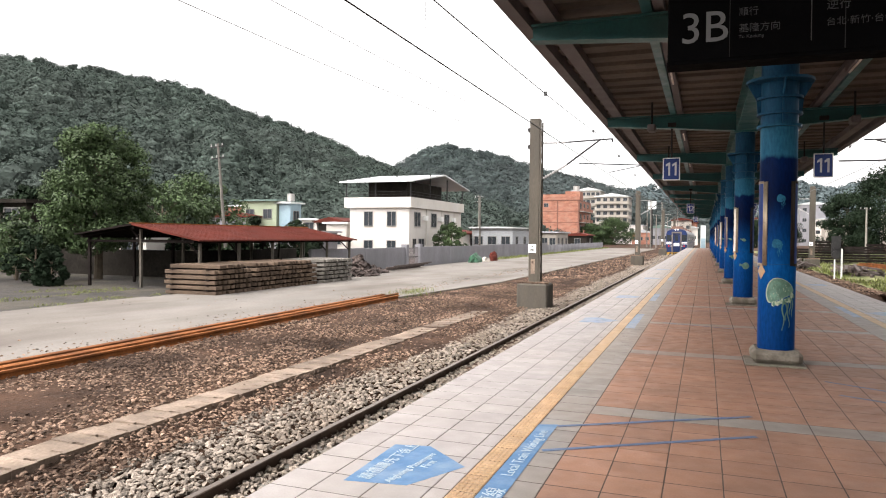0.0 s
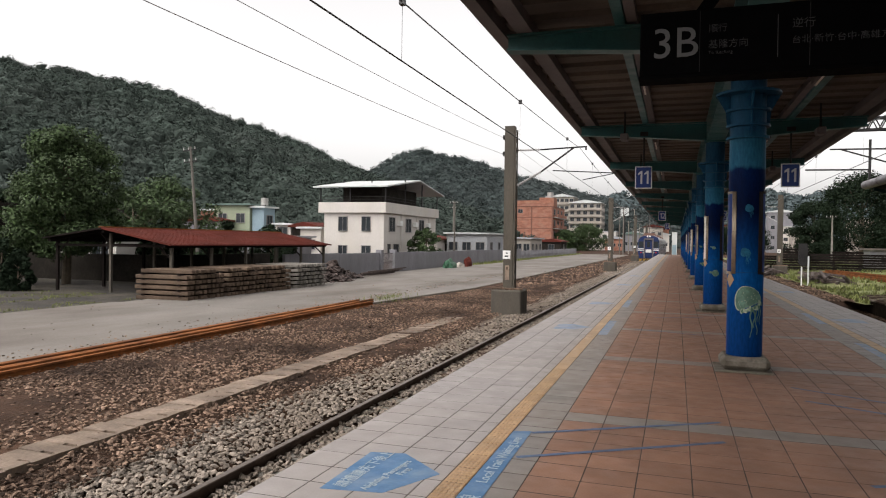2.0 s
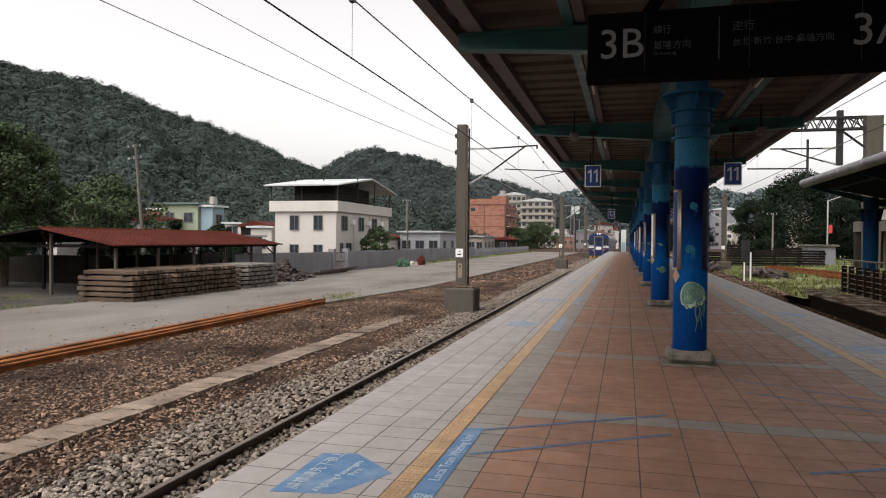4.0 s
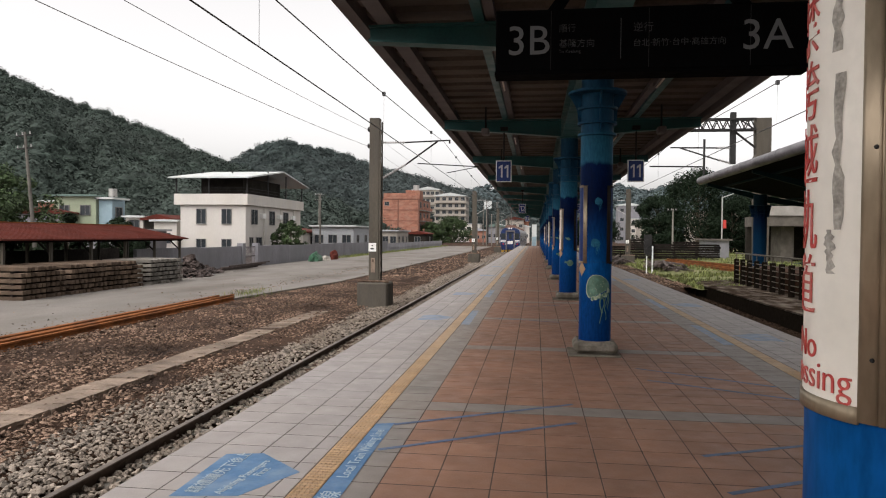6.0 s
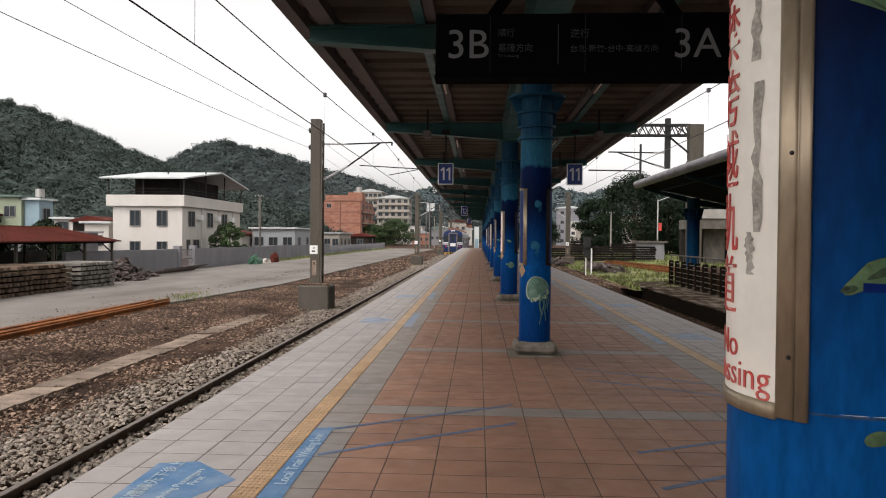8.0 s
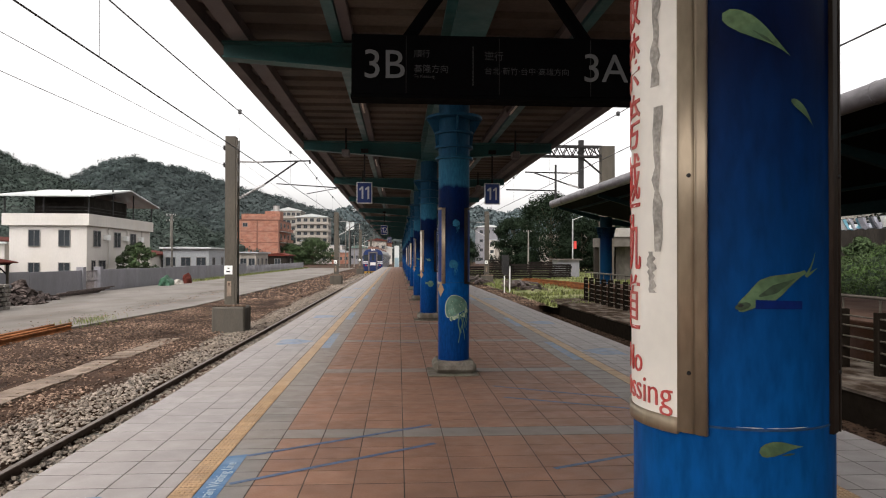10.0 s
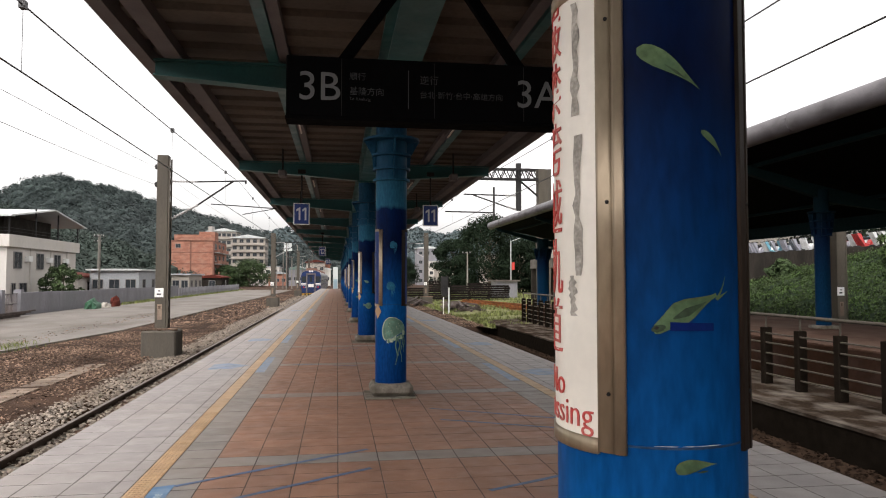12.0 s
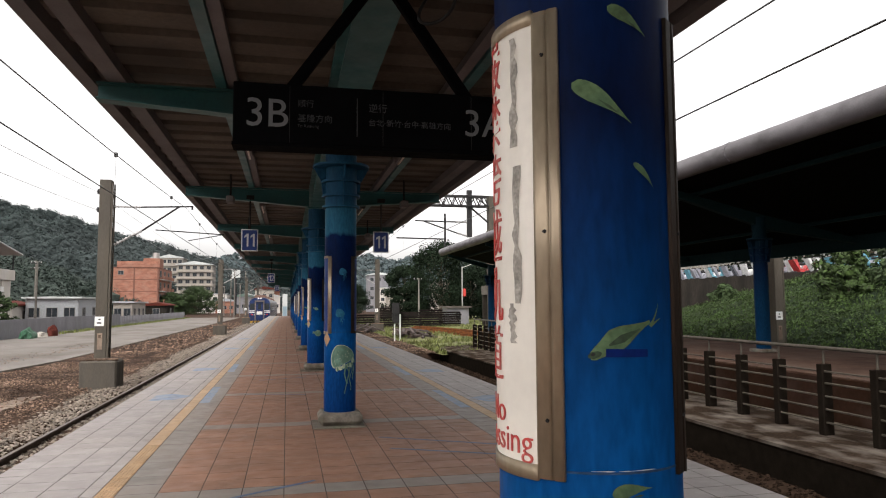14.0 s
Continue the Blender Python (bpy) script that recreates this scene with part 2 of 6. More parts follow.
    "stained_wall": mat("stained_retaining_concrete", (0.034, 0.029, 0.025), 0.95, var=0.35, scale=1.2, fine=12, dirt=(0.02, 0.018, 0.016), dirt_scale=0.9, dirt_amount=0.8, stretch=(1, 1, 0.3), spec=0.05),
    "wire": mat("copper_wire", (0.07, 0.07, 0.07), 0.6, 0.4),
    "tarp": mat("green_tarpaulin", (0.03, 0.09, 0.05), 0.6, var=0.3, scale=4),
    "scrap": mat("dark_scrap", (0.06, 0.045, 0.04), 0.9, var=0.5, scale=3, per_island=0.4, per_object=0.3),
    "bike_a": mat("scooter_white", (0.6, 0.6, 0.6), 0.35, bump=0), "bike_b": mat("scooter_dark", (0.05, 0.05, 0.06), 0.35, bump=0),
    "bike_d": mat("scooter_blue", (0.12, 0.3, 0.38), 0.4, bump=0), "bike_e": mat("scooter_silver", (0.3, 0.3, 0.34), 0.35, bump=0),
    "bike_c": mat("scooter_red", (0.4, 0.04, 0.04), 0.35, bump=0),
    "rubber": mat("rubber", (0.02, 0.02, 0.02), 0.8),
    "pipe": mat("grey_painted_gutter_pipe", (0.12, 0.112, 0.118), 0.45, var=0.25, scale=2, dirt=(0.04, 0.036, 0.036), dirt_scale=2.6, dirt_amount=0.8, stretch=(1, 0.5, 1)),
    "trough": mat("earth_stained_concrete", (0.2, 0.15, 0.114), 0.92, var=0.4, scale=2, fine=30, per_object=0.2, dirt=(0.085, 0.06, 0.044), dirt_scale=1.1, dirt_amount=0.85),
    # Shade under the far canopy is put into these near-black deck and steel colours.
    "black_deck": mat("shade_black_deck", (0.002, 0.0018, 0.0016), 0.95, var=0.3, spec=0.05),
    "teal_dark": mat("shaded_teal_steel", (0.006, 0.02, 0.022), 0.7, var=0.2, spec=0.1),
    "feeder": mat("pale_feeder_wire", (0.25, 0.25, 0.25), 0.6),
    "yard": mat("dark_yard_gravel", (0.034, 0.029, 0.025), 0.95, var=0.35, scale=0.8, fine=20, bump=0.6, bump_dist=0.03, dirt=(0.07, 0.06, 0.04), dirt_scale=0.4, dirt_amount=0.7),
    # Shade between the platforms is mixed into ledge, paving, fence and face colours.
    "ledge": mat("shaded_ledge_concrete", (0.03, 0.021, 0.0155), 0.95, var=0.45, scale=1.5, fine=30, dirt=(0.15, 0.13, 0.11), dirt_scale=2.2, dirt_amount=0.8, stretch=(1, 0.6, 1), spec=0.0),
    "far_paving": mat("worn_shaded_paving", (0.075, 0.045, 0.034), 0.85, var=0.25, scale=1.0, fine=9, spec=0.02, dirt=(0.09, 0.07, 0.06), dirt_scale=0.5),
    "fence": mat("shade_dark_brown", (0.011, 0.0085, 0.0065), 0.9, var=0.3, spec=0.0),
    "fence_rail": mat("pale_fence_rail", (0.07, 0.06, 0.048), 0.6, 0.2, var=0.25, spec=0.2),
    "plat_side": mat("shaded_red_brown_face", (0.022, 0.0115, 0.0075), 0.92, spec=0.0, var=0.3, scale=1.2, fine=12, dirt=(0.06, 0.04, 0.035)),
}


def band_paint(name, bands, rough=0.42):
    """Sea-blue column paint: bands that blend into one another up the shaft, with brush strokes and scuffs."""
    m = bpy.data.materials.new(name)
    m.use_nodes = True
    n, l = m.node_tree.nodes, m.node_tree.links
    b = n["Principled BSDF"]
    b.inputs["Roughness"].default_value = rough
    b.inputs["Specular IOR Level"].default_value = 0.04
    geo, sep, mr = n.new("ShaderNodeNewGeometry"), n.new("ShaderNodeSeparateXYZ"), n.new("ShaderNodeMapRange")
    no, add, ra = n.new("ShaderNodeTexNoise"), n.new("ShaderNodeMath"), n.new("ShaderNodeValToRGB")
    l.new(geo.outputs["Position"], sep.inputs[0])
    mp = n.new("ShaderNodeMapping")
    mp.inputs["Scale"].default_value = (1, 1, 0.3)
    l.new(geo.outputs["Position"], mp.inputs["Vector"])
    l.new(mp.outputs[0], no.inputs["Vector"])
    no.inputs["Scale"].default_value, no.inputs["Detail"].default_value = 7, 5
    l.new(sep.outputs[2], mr.inputs[0])
    mr.inputs[1].default_value, mr.inputs[2].default_value = 0, 4
    ma = n.new("ShaderNodeMath")
    ma.operation = 'MULTIPLY_ADD'
    l.new(no.outputs[0], ma.inputs[0])
    ma.inputs[1].default_value, ma.inputs[2].default_value = 0.05, -0.025
    l.new(mr.outputs[0], add.inputs[0])
    l.new(ma.outputs[0], add.inputs[1])
    l.new(add.outputs[0], ra.inputs[0])
    el = ra.color_ramp.elements
    while len(el) < len(bands):
        el.new(0.5)
    for e, (z, c) in zip(el, bands):
        e.position, e.color = z / 4, (*c, 1)
    n2, mx = n.new("ShaderNodeTexNoise"), n.new("ShaderNodeMix")
    n2.inputs["Scale"].default_value, n2.inputs["Detail"].default_value = 45, 6
    l.new(mp.outputs[0], n2.inputs["Vector"])
    mx.data_type, mx.blend_type = 'RGBA', 'MULTIPLY'
    mx.inputs[0].default_value = 1.0
    r2 = n.new("ShaderNodeValToRGB")
    r2.color_ramp.elements[0].position, r2.color_ramp.elements[0].color = 0.3, (0.72, 0.72, 0.74, 1)
    r2.color_ramp.elements[1].position, r2.color_ramp.elements[1].color = 0.65, (1.1, 1.1, 1.1, 1)
    l.new(n2.outputs[0], r2.inputs[0])
    l.new(ra.outputs[0], mx.inputs[6])
    l.new(r2.outputs[0], mx.inputs[7])
    l.new(mx.outputs[2], b.inputs["Base Color"])
    bp = n.new("ShaderNodeBump")
    bp.inputs["Strength"].default_value, bp.inputs["Distance"].default_value = 0.12, 0.004
    l.new(no.outputs[0], bp.inputs["Height"])
    l.new(bp.outputs[0], b.inputs["Normal"])
    return m


M["sea"] = band_paint("sea_blue_paint", [(0.1, (0.001, 0.024, 0.11)), (0.7, (0.001, 0.042, 0.165)), (1.0, (0.0013, 0.072, 0.25)), (1.3, (0.0008, 0.045, 0.168)),
                                         (1.6, (0.0006, 0.02, 0.09)), (1.8, (0.0004, 0.005, 0.03)), (2.25, (0.0008, 0.011, 0.06)), (2.29, (0.022, 0.12, 0.2)), (2.58, (0.02, 0.105, 0.175)), (2.66, (0.012, 0.062, 0.12)), (3.4, (0.016, 0.068, 0.125))])


# Column blue with the far canopy's shade built in, darker towards the top.
M["sea_dull"] = band_paint("shaded_blue_paint", [(0.0, (0.0025, 0.026, 0.066)), (1.5, (0.002, 0.024, 0.062)), (2.4, (0.003, 0.014, 0.045)), (3.4, (0.004, 0.016, 0.022))], 0.6)


# ---- building blocks ----
def part(name, bm, material, parent=None, label="", smooth=False):
    me = bpy.data.meshes.new(name)
    if isinstance(bm, tuple):
        me.from_pydata(*bm)
        me.update()
    else:
        bm.normal_update()
        bm.to_mesh(me)
        bm.free()
    if smooth:
        for p in me.polygons:
            p.use_smooth = True
        me.set_sharp_from_angle(angle=radians(40))
    me.materials.append(material if not isinstance(material, str) else M[material])
    ob = new(name, me)
    if parent is not None:
        ob.parent = parent
    if label:
        ob["label"] = label
    return ob


def thing(name, at=(0, 0, 0), label="", category="", group="", kind="", turn=0):
    e = new(name)
    e.empty_display_size = 0.2
    e.matrix_basis = pose(*at, 0, 0, turn)
    return tagged(e, label, category, group, kind)


def box(bm, x0, x1, y0, y1, z0, z1, bevel=0.0):
    r = bmesh.ops.create_cube(bm, size=1, matrix=Matrix.Translation(((x0 + x1) / 2, (y0 + y1) / 2, (z0 + z1) / 2)) @ Matrix.Diagonal((x1 - x0, y1 - y0, z1 - z0, 1)))
    if bevel:
        es = list({e for v in r["verts"] for e in v.link_edges})
        bmesh.ops.bevel(bm, geom=es, offset=bevel, segments=1, affect='EDGES')
    return bm


def boxed(*a, bevel=0.0):
    return box(bmesh.new(), *a, bevel=bevel)


def tube(bm, a, b, r, r2=None, seg=8, caps=True):
    a, b = Vector(a), Vector(b)
    d = b - a
    q = d.to_track_quat("Z", "Y").to_matrix().to_4x4()
    bmesh.ops.create_cone(bm, cap_ends=caps, segments=seg, radius1=r, radius2=r if r2 is None else r2, depth=d.length, matrix=Matrix.Translation((a + b) / 2) @ q)
    return bm


def tubed(a, b, r, r2=None, seg=8):
    return tube(bmesh.new(), a, b, r, r2, seg)


def prism(bm, pts, axis, lo, hi):
    """A flat outline (two coordinates, in the order of the other axes) pulled along an axis."""
    def at(p, h):
        return {"x": (h, p[0], p[1]), "y": (p[0], h, p[1]), "z": (p[0], p[1], h)}[axis]
    va, vb = [bm.verts.new(at(p, lo)) for p in pts], [bm.verts.new(at(p, hi)) for p in pts]
    n = len(pts)
    bm.faces.new(va[::-1])
    bm.faces.new(vb)
    for i in range(n):
        bm.faces.new((va[i], va[(i + 1) % n], vb[(i + 1) % n], vb[i]))
    bmesh.ops.recalc_face_normals(bm, faces=bm.faces)
    return bm


def prismed(pts, axis, lo, hi):
    return prism(bmesh.new(), pts, axis, lo, hi)


def strand(name, pts, r, material, parent=None, label="", category="", group=""):
    cu = bpy.data.curves.new(name, "CURVE")
    cu.dimensions, cu.bevel_depth, cu.bevel_resolution = '3D', r, 1
    sp = cu.splines.new("POLY")
    sp.points.add(len(pts) - 1)
    for p, q in zip(sp.points, pts):
        p.co = (*q, 1)
    cu.materials.append(M[material])
    ob = new(name, cu)
    if parent is not None:
        ob.parent = parent
    return tagged(ob, label, category, group)


def words(text, size, material, name="lettering", parent=None, m=Matrix(), align="LEFT", depth=0.001, bend=None):
    """Lettering as a mesh. It lies in the xy plane of m; bend=(cx, cy, r) wraps it, x along the round, y up."""
    cu = bpy.data.curves.new(name, "FONT")
    cu.body, cu.size, cu.extrude, cu.align_x = text, size, depth, align
    cu.resolution_u = 3
    cu.offset = 0.0 if len(text) == 2 and text[0] == "3" else -0.006 * size
    tmp = new("lettering_source", cu)
    me = bpy.data.meshes.new_from_object(tmp.evaluated_get(bpy.context.evaluated_depsgraph_get()))
    bpy.data.objects.remove(tmp)
    bpy.data.curves.remove(cu)
    me.materials.clear()
    me.materials.append(M[material])
    ob = new(name, me)
    ob.data.transform(m)
    if parent is not None:
        ob.parent = parent
    return ob


def wrap(ob, ang, z0, r, centre=(0, 0)):
    """Wraps a mesh drawn in the xy plane round an upright shaft: x along the round from ang (degrees), y up from z0."""
    for v in ob.data.vertices:
        a = radians(ang) + v.co.x / r
        rr = r + v.co.z
        v.co = (centre[0] + rr * math.cos(a), centre[1] + rr * math.sin(a), z0 + v.co.y)
    return ob


def patch(rows, ang, z0, r, thick=0.002, nseg=8):
    """A painted or glued shape on a round shaft: rows of (height, from, to) in metres round it."""
    vs, fs = [], []
    for h, a, b in rows:
        for k in range(nseg + 1):
            u = a + (b - a) * k / nseg
            t = radians(ang) + u / r
            vs.append(((r + thick) * math.cos(t), (r + thick) * math.sin(t), z0 + h))
    for i in range(len(rows) - 1):
        for k in range(nseg):
            p = i * (nseg + 1) + k
            fs.append((p, p + 1, p + nseg + 2, p + nseg + 1))
    return (vs, [], fs)


def rocks(name, n, place, size, material, flat=0.7, seed=1, parent=None):
    """Many loose angular stones in one mesh."""
    rng = np.random.default_rng(seed)
    base = np.array([(1, 0, 0), (-1, 0, 0), (0, 1, 0), (0, -1, 0), (0, 0, 1), (0, 0, -1), (.6, .6, .55), (-.6, .6, .5), (.6, -.6, .5), (-.6, -.6, .55)], float)
    tri = np.array([(0, 6, 8), (0, 2, 6), (2, 7, 6), (2, 1, 7), (1, 9, 7), (1, 3, 9), (3, 8, 9), (3, 0, 8), (4, 8, 6), (4, 6, 7), (4, 7, 9), (4, 9, 8),
                    (5, 2, 0), (5, 1, 2), (5, 3, 1), (5, 0, 3)])
    pts = place(rng, n)
    n = len(pts)
    s = rng.uniform(size[0], size[1], (n, 1, 1)) * rng.uniform(0.7, 1.3, (n, 1, 3))
    v = base[None] * s * rng.uniform(0.75, 1.25, (n, 10, 1)) * np.array([1, 1, flat])
    a, t = rng.uniform(0, 6.283, n), rng.uniform(-0.7, 0.7, n)
    ca, sa, ct, st = np.cos(a)[:, None], np.sin(a)[:, None], np.cos(t)[:, None], np.sin(t)[:, None]
    y, z = v[..., 1] * ct - v[..., 2] * st, v[..., 1] * st + v[..., 2] * ct
    v = np.stack((v[..., 0] * ca - y * sa, v[..., 0] * sa + y * ca, z), -1) + pts[:, None]
    f = tri[None, :12] + (np.arange(n) * 10)[:, None, None]
    return part(name, (v.reshape(-1, 3).tolist(), [], f.reshape(-1, 3).tolist()), material, parent)


def blades(n, place, length, width, seed=1, droop=0.5):
    """Grass or leaf blades: two triangles each, as mesh data."""
    rng = np.random.default_rng(seed)
    p = place(rng, n)
    n = len(p)
    a = rng.uniform(0, 6.283, n)
    ln = rng.uniform(*length, n)
    w = rng.uniform(*width, n)
    lean = rng.uniform(0.1, droop, n)
    dx, dy = np.cos(a), np.sin(a)
    side = np.stack((-dy * w, dx * w, np.zeros(n)), 1)
    tip = p + np.stack((dx * ln * lean, dy * ln * lean, ln * np.sqrt(np.maximum(0.05, 1 - lean ** 2))), 1)
    mid = p + (tip - p) * 0.5 + np.stack((-dx, -dy, np.ones(n)), 1) * (ln * 0.06)[:, None]
    v = np.stack((p - side, p + side, mid + side * 0.8, tip, mid - side * 0.8), 1).reshape(-1, 3)
    k = (np.arange(n) * 5)[:, None]
    return (v.tolist(), [], np.concatenate((k + [0, 1, 2], k + [0, 2, 4], k + [4, 2, 3]), 0).tolist())


def leaf_cloud(centres, per, spread, size, seed):
    """Small leaf cards gathered in clumps round given centres."""
    rng = np.random.default_rng(seed)
    c = np.repeat(np.asarray(centres, float), per, 0)
    n = len(c)
    d = rng.normal(size=(n, 3))
    d /= np.linalg.norm(d, axis=1, keepdims=True)
    sp = np.repeat(np.broadcast_to(np.asarray(spread, float), (len(centres),)), per)[:, None]
    p = c + d * sp * rng.uniform(0.45, 1.0, (n, 1)) ** 0.6 * np.array([1, 1, 0.75])
    nrm = d * 0.8 + rng.normal(size=(n, 3)) * 0.4 + np.array([0, 0, 0.4])
    nrm /= np.linalg.norm(nrm, axis=1, keepdims=True)
    u = np.cross(nrm, rng.normal(size=(n, 3)))
    u /= np.linalg.norm(u, axis=1, keepdims=True)
    w = np.cross(nrm, u)
    s = rng.uniform(size[0], size[1], (n, 1))
    v = np.stack((p - u * s, p - w * s * 0.5, p + u * s, p + w * s * 0.5), 1).reshape(-1, 3)
    k = (np.arange(n) * 4)[:, None]
    return (v.tolist(), [], (k + [0, 1, 2, 3]).tolist())


def tree(at, height, crown, leaves="leaves", seed=1, clumps=60, per=90, leaf=(0.09, 0.2), low=0.3, label="", name="tree", squash=1.0):
    rng = random.Random(seed)
    e = thing(name, at, label, "tree")
    bm = bmesh.new()
    tube(bm, (0, 0, -0.2), (0.1, 0, height * 0.35), height * 0.03, height * 0.022, 9)
    tube(bm, (0.1, 0, height * 0.34), (0.05, 0.1, height * 0.75), height * 0.022, height * 0.008, 8)
    cents, spread = [], []
    for i in range(clumps):
        a, h = rng.uniform(0, 6.283), rng.uniform(low, 0.97)
        k = math.sin(math.pi * min(1, max(0.08, (h - low) / (1 - low) * 0.8 + 0.18))) ** 0.6
        r = crown * k * rng.uniform(0.35, 1.0)
        c = (r * math.cos(a), r * math.sin(a) * squash, height * h)
        cents.append(c)
        spread.append(crown * rng.uniform(0.16, 0.3))
        if i % 4 == 0:
            tube(bm, (0.08, 0, height * max(0.25, h - 0.25)), (c[0] * 0.85, c[1] * 0.85, c[2] - 0.1), height * 0.009, height * 0.003, 6)
    part("trunk", bm, "bark", e)
    part("crown", leaf_cloud(cents, per, spread, leaf, seed), leaves, e)
    return e


# ---- the setting: ground, tracks, platforms ----
CX = 0.856                      # line of columns
COLS = [1.355 + 7.13 * k for k in range(13)]
P_END = 98.0
GZ = -1.05
PL, PR = -2.14, 3.82            # platform edges


def grid_sheet(x0, x1, y0, y1, nx, ny, fz):
    xs, ys = np.linspace(x0, x1, nx), np.linspace(y0, y1, ny)
    vs = [(x, y, fz(x, y)) for y in ys for x in xs]
    fs = [(j * nx + i, j * nx + i + 1, (j + 1) * nx + i + 1, (j + 1) * nx + i) for j in range(ny - 1) for i in range(nx - 1)]
    return (vs, [], fs)


def stretched(lo, hi, n, centre, power=3):
    u = np.linspace(-1, 1, n)
    return [centre + (hi - centre if k > 0 else centre - lo) * np.sign(k) * abs(k) ** power for k in u]


def ground_height(x, y):
    near = math.exp(-((x + 8) / 40) ** 2 - ((y - 30) / 80) ** 2)
    d = 0.045 * near * noise.noise((x * 0.8, y * 0.8, 0)) + 0.12 * near * noise.noise((x * 0.15, y * 0.15, 3))
    bed = -0.09 if -5.5 < x < -1 else (-0.5 if 1.0 < x < 15.5 and y < 38 else 0.0)
    return GZ + d + bed


gx, gy = stretched(-2500, 2500, 121, -8, 5), stretched(-2500, 3500, 161, 20, 5)
gv = [(x, y, ground_height(x, y)) for y in gy for x in gx]
gf = [(j * 121 + i, j * 121 + i + 1, (j + 1) * 121 + i + 1, (j + 1) * 121 + i) for j in range(160) for i in range(120)]
tagged(part("ground", (gv, [], gf), "ground", smooth=True), "bare brown earth with stone chips beside the tracks", "ground", kind="structure")

tagged(part("yard", boxed(-46, -19.25, 2, 40, GZ - 0.2, GZ + 0.05), "yard"), "dark gravel yard round the open shed", "yard", kind="structure")

# concrete service road on the far side of the old yard
tagged(part("road", boxed(-19.2, -11.2, -60, 20, GZ - 0.2, GZ + 0.09, bevel=0.03), "road"), "pale worn concrete service road beside the yard", "road", kind="structure")
bm = bmesh.new()
prism(bm, [(-18.9, 20), (-11.2, 20), (-9.6, 34), (-9.2, 150), (-20.0, 150), (-20.0, 40)], "z", GZ - 0.2, GZ + 0.088)
tagged(part("road", bm, "road"), "pale worn concrete service road beside the yard", "road", kind="structure")

# earth and chips
def strip(x0, x1, y0, y1, z=GZ, rough=0.03):
    def f(rng, n):
        u = rng.uniform(0, 1, n)
        y = y0 + (y1 - y0) * u ** 1.6
        x = rng.uniform(x0, x1, n)
        return np.stack((x, y, z + rng.uniform(-rough, rough, n)), 1)
    return f


def chip_bed(rng, n):
    p = strip(-10.6, -5.4, 2.5, 40, GZ + 0.02, 0.03)(rng, n)
    soft = np.array([noise.noise((a * 0.7, b * 0.25, 4)) for a, b in p[:, :2]])
    keep = (np.abs(p[:, 0] + 6.55) > 0.28) | (rng.uniform(0, 1, n) < 0.3)
    keep &= (soft > -0.12) | (rng.uniform(0, 1, n) < 0.35)
    return p[keep]


tagged(rocks("stone_chips", 58000, chip_bed, (0.011, 0.036), "chips", 0.6, 3), "brown stone chips scattered on bare earth", "stones", kind="stuff")
tagged(rocks("stone_chips", 2500, strip(-10.2, -5.6, 40, 110, GZ + 0.02, 0.03), (0.04, 0.09), "chips", 0.6, 4), "brown stone chips scattered on bare earth", "stones", kind="stuff")


def ballast_bank(rng, n):
    y = 2.2 + 60 * rng.uniform(0, 1, n) ** 1.9
    x = rng.uniform(-5.75, -2.3, n)
    h = np.clip((x + 5.75) / 0.9, 0, 1) * 0.06 - np.clip((x + 4.42) / 0.12, 0, 1) * 0.075
    return np.stack((x, y, GZ - 0.07 + h + rng.uniform(-0.01, 0.035, n)), 1)


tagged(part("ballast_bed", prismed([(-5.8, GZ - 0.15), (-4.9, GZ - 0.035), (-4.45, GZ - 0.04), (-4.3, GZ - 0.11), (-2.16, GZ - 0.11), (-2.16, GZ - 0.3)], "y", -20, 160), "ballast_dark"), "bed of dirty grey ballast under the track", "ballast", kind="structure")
tagged(rocks("ballast", 40000, ballast_bank, (0.02, 0.042), "ballast", 0.75, 5), "loose grey granite ballast along the track", "ballast", kind="stuff")
tagged(rocks("ballast", 3500, strip(-5.6, -2.6, 55, 130, GZ - 0.03, 0.03), (0.05, 0.1), "ballast", 0.6, 6), "loose grey granite ballast along the track", "ballast", kind="stuff")


def rail_profile(x, top, y0, y1):
    p = [(1.25 * a, 1.2 * b) for a, b in ((-0.065, -0.14), (0.065, -0.14), (0.065, -0.128), (0.012, -0.112), (0.009, -0.045), (0.034, -0.034), (0.034, -0.004), (0.028, 0.0), (-0.028, 0.0), (-0.034, -0.004), (-0.034, -0.034), (-0.009, -0.045), (-0.012, -0.112), (-0.065, -0.128))]
    return prismed([(x + a, top + b) for a, b in p], "y", y0, y1)


TRACK, TRACK2 = -3.66, 5.36
for tx in (TRACK, TRACK2):
    e = thing("railway_track", (tx, 0, -1.0 if tx < 0 else -1.32), "rusty steel rails on ballast beside the platform edge", "track")
    for s in (-0.56, 0.56):
        r = part("rail", rail_profile(s, 0, -15, 170), "rail", e)
        part("rail_head", boxed(s - 0.033, s + 0.033, -15, 170, -0.002, 0.003), "rail_top", r, "worn bright rail head")
    me = None
    for k in range(90):
        y = 1.5 + 0.62 * k
        if me is None:
            o = part("sleeper", boxed(-1.1, 1.1, -0.11, 0.11, -0.28, -0.13, bevel=0.015), "sleeper_conc", e)
            me = o.data
        else:
            o = new("sleeper", me)
            o.parent = e
        o.location = (0, y, 0)

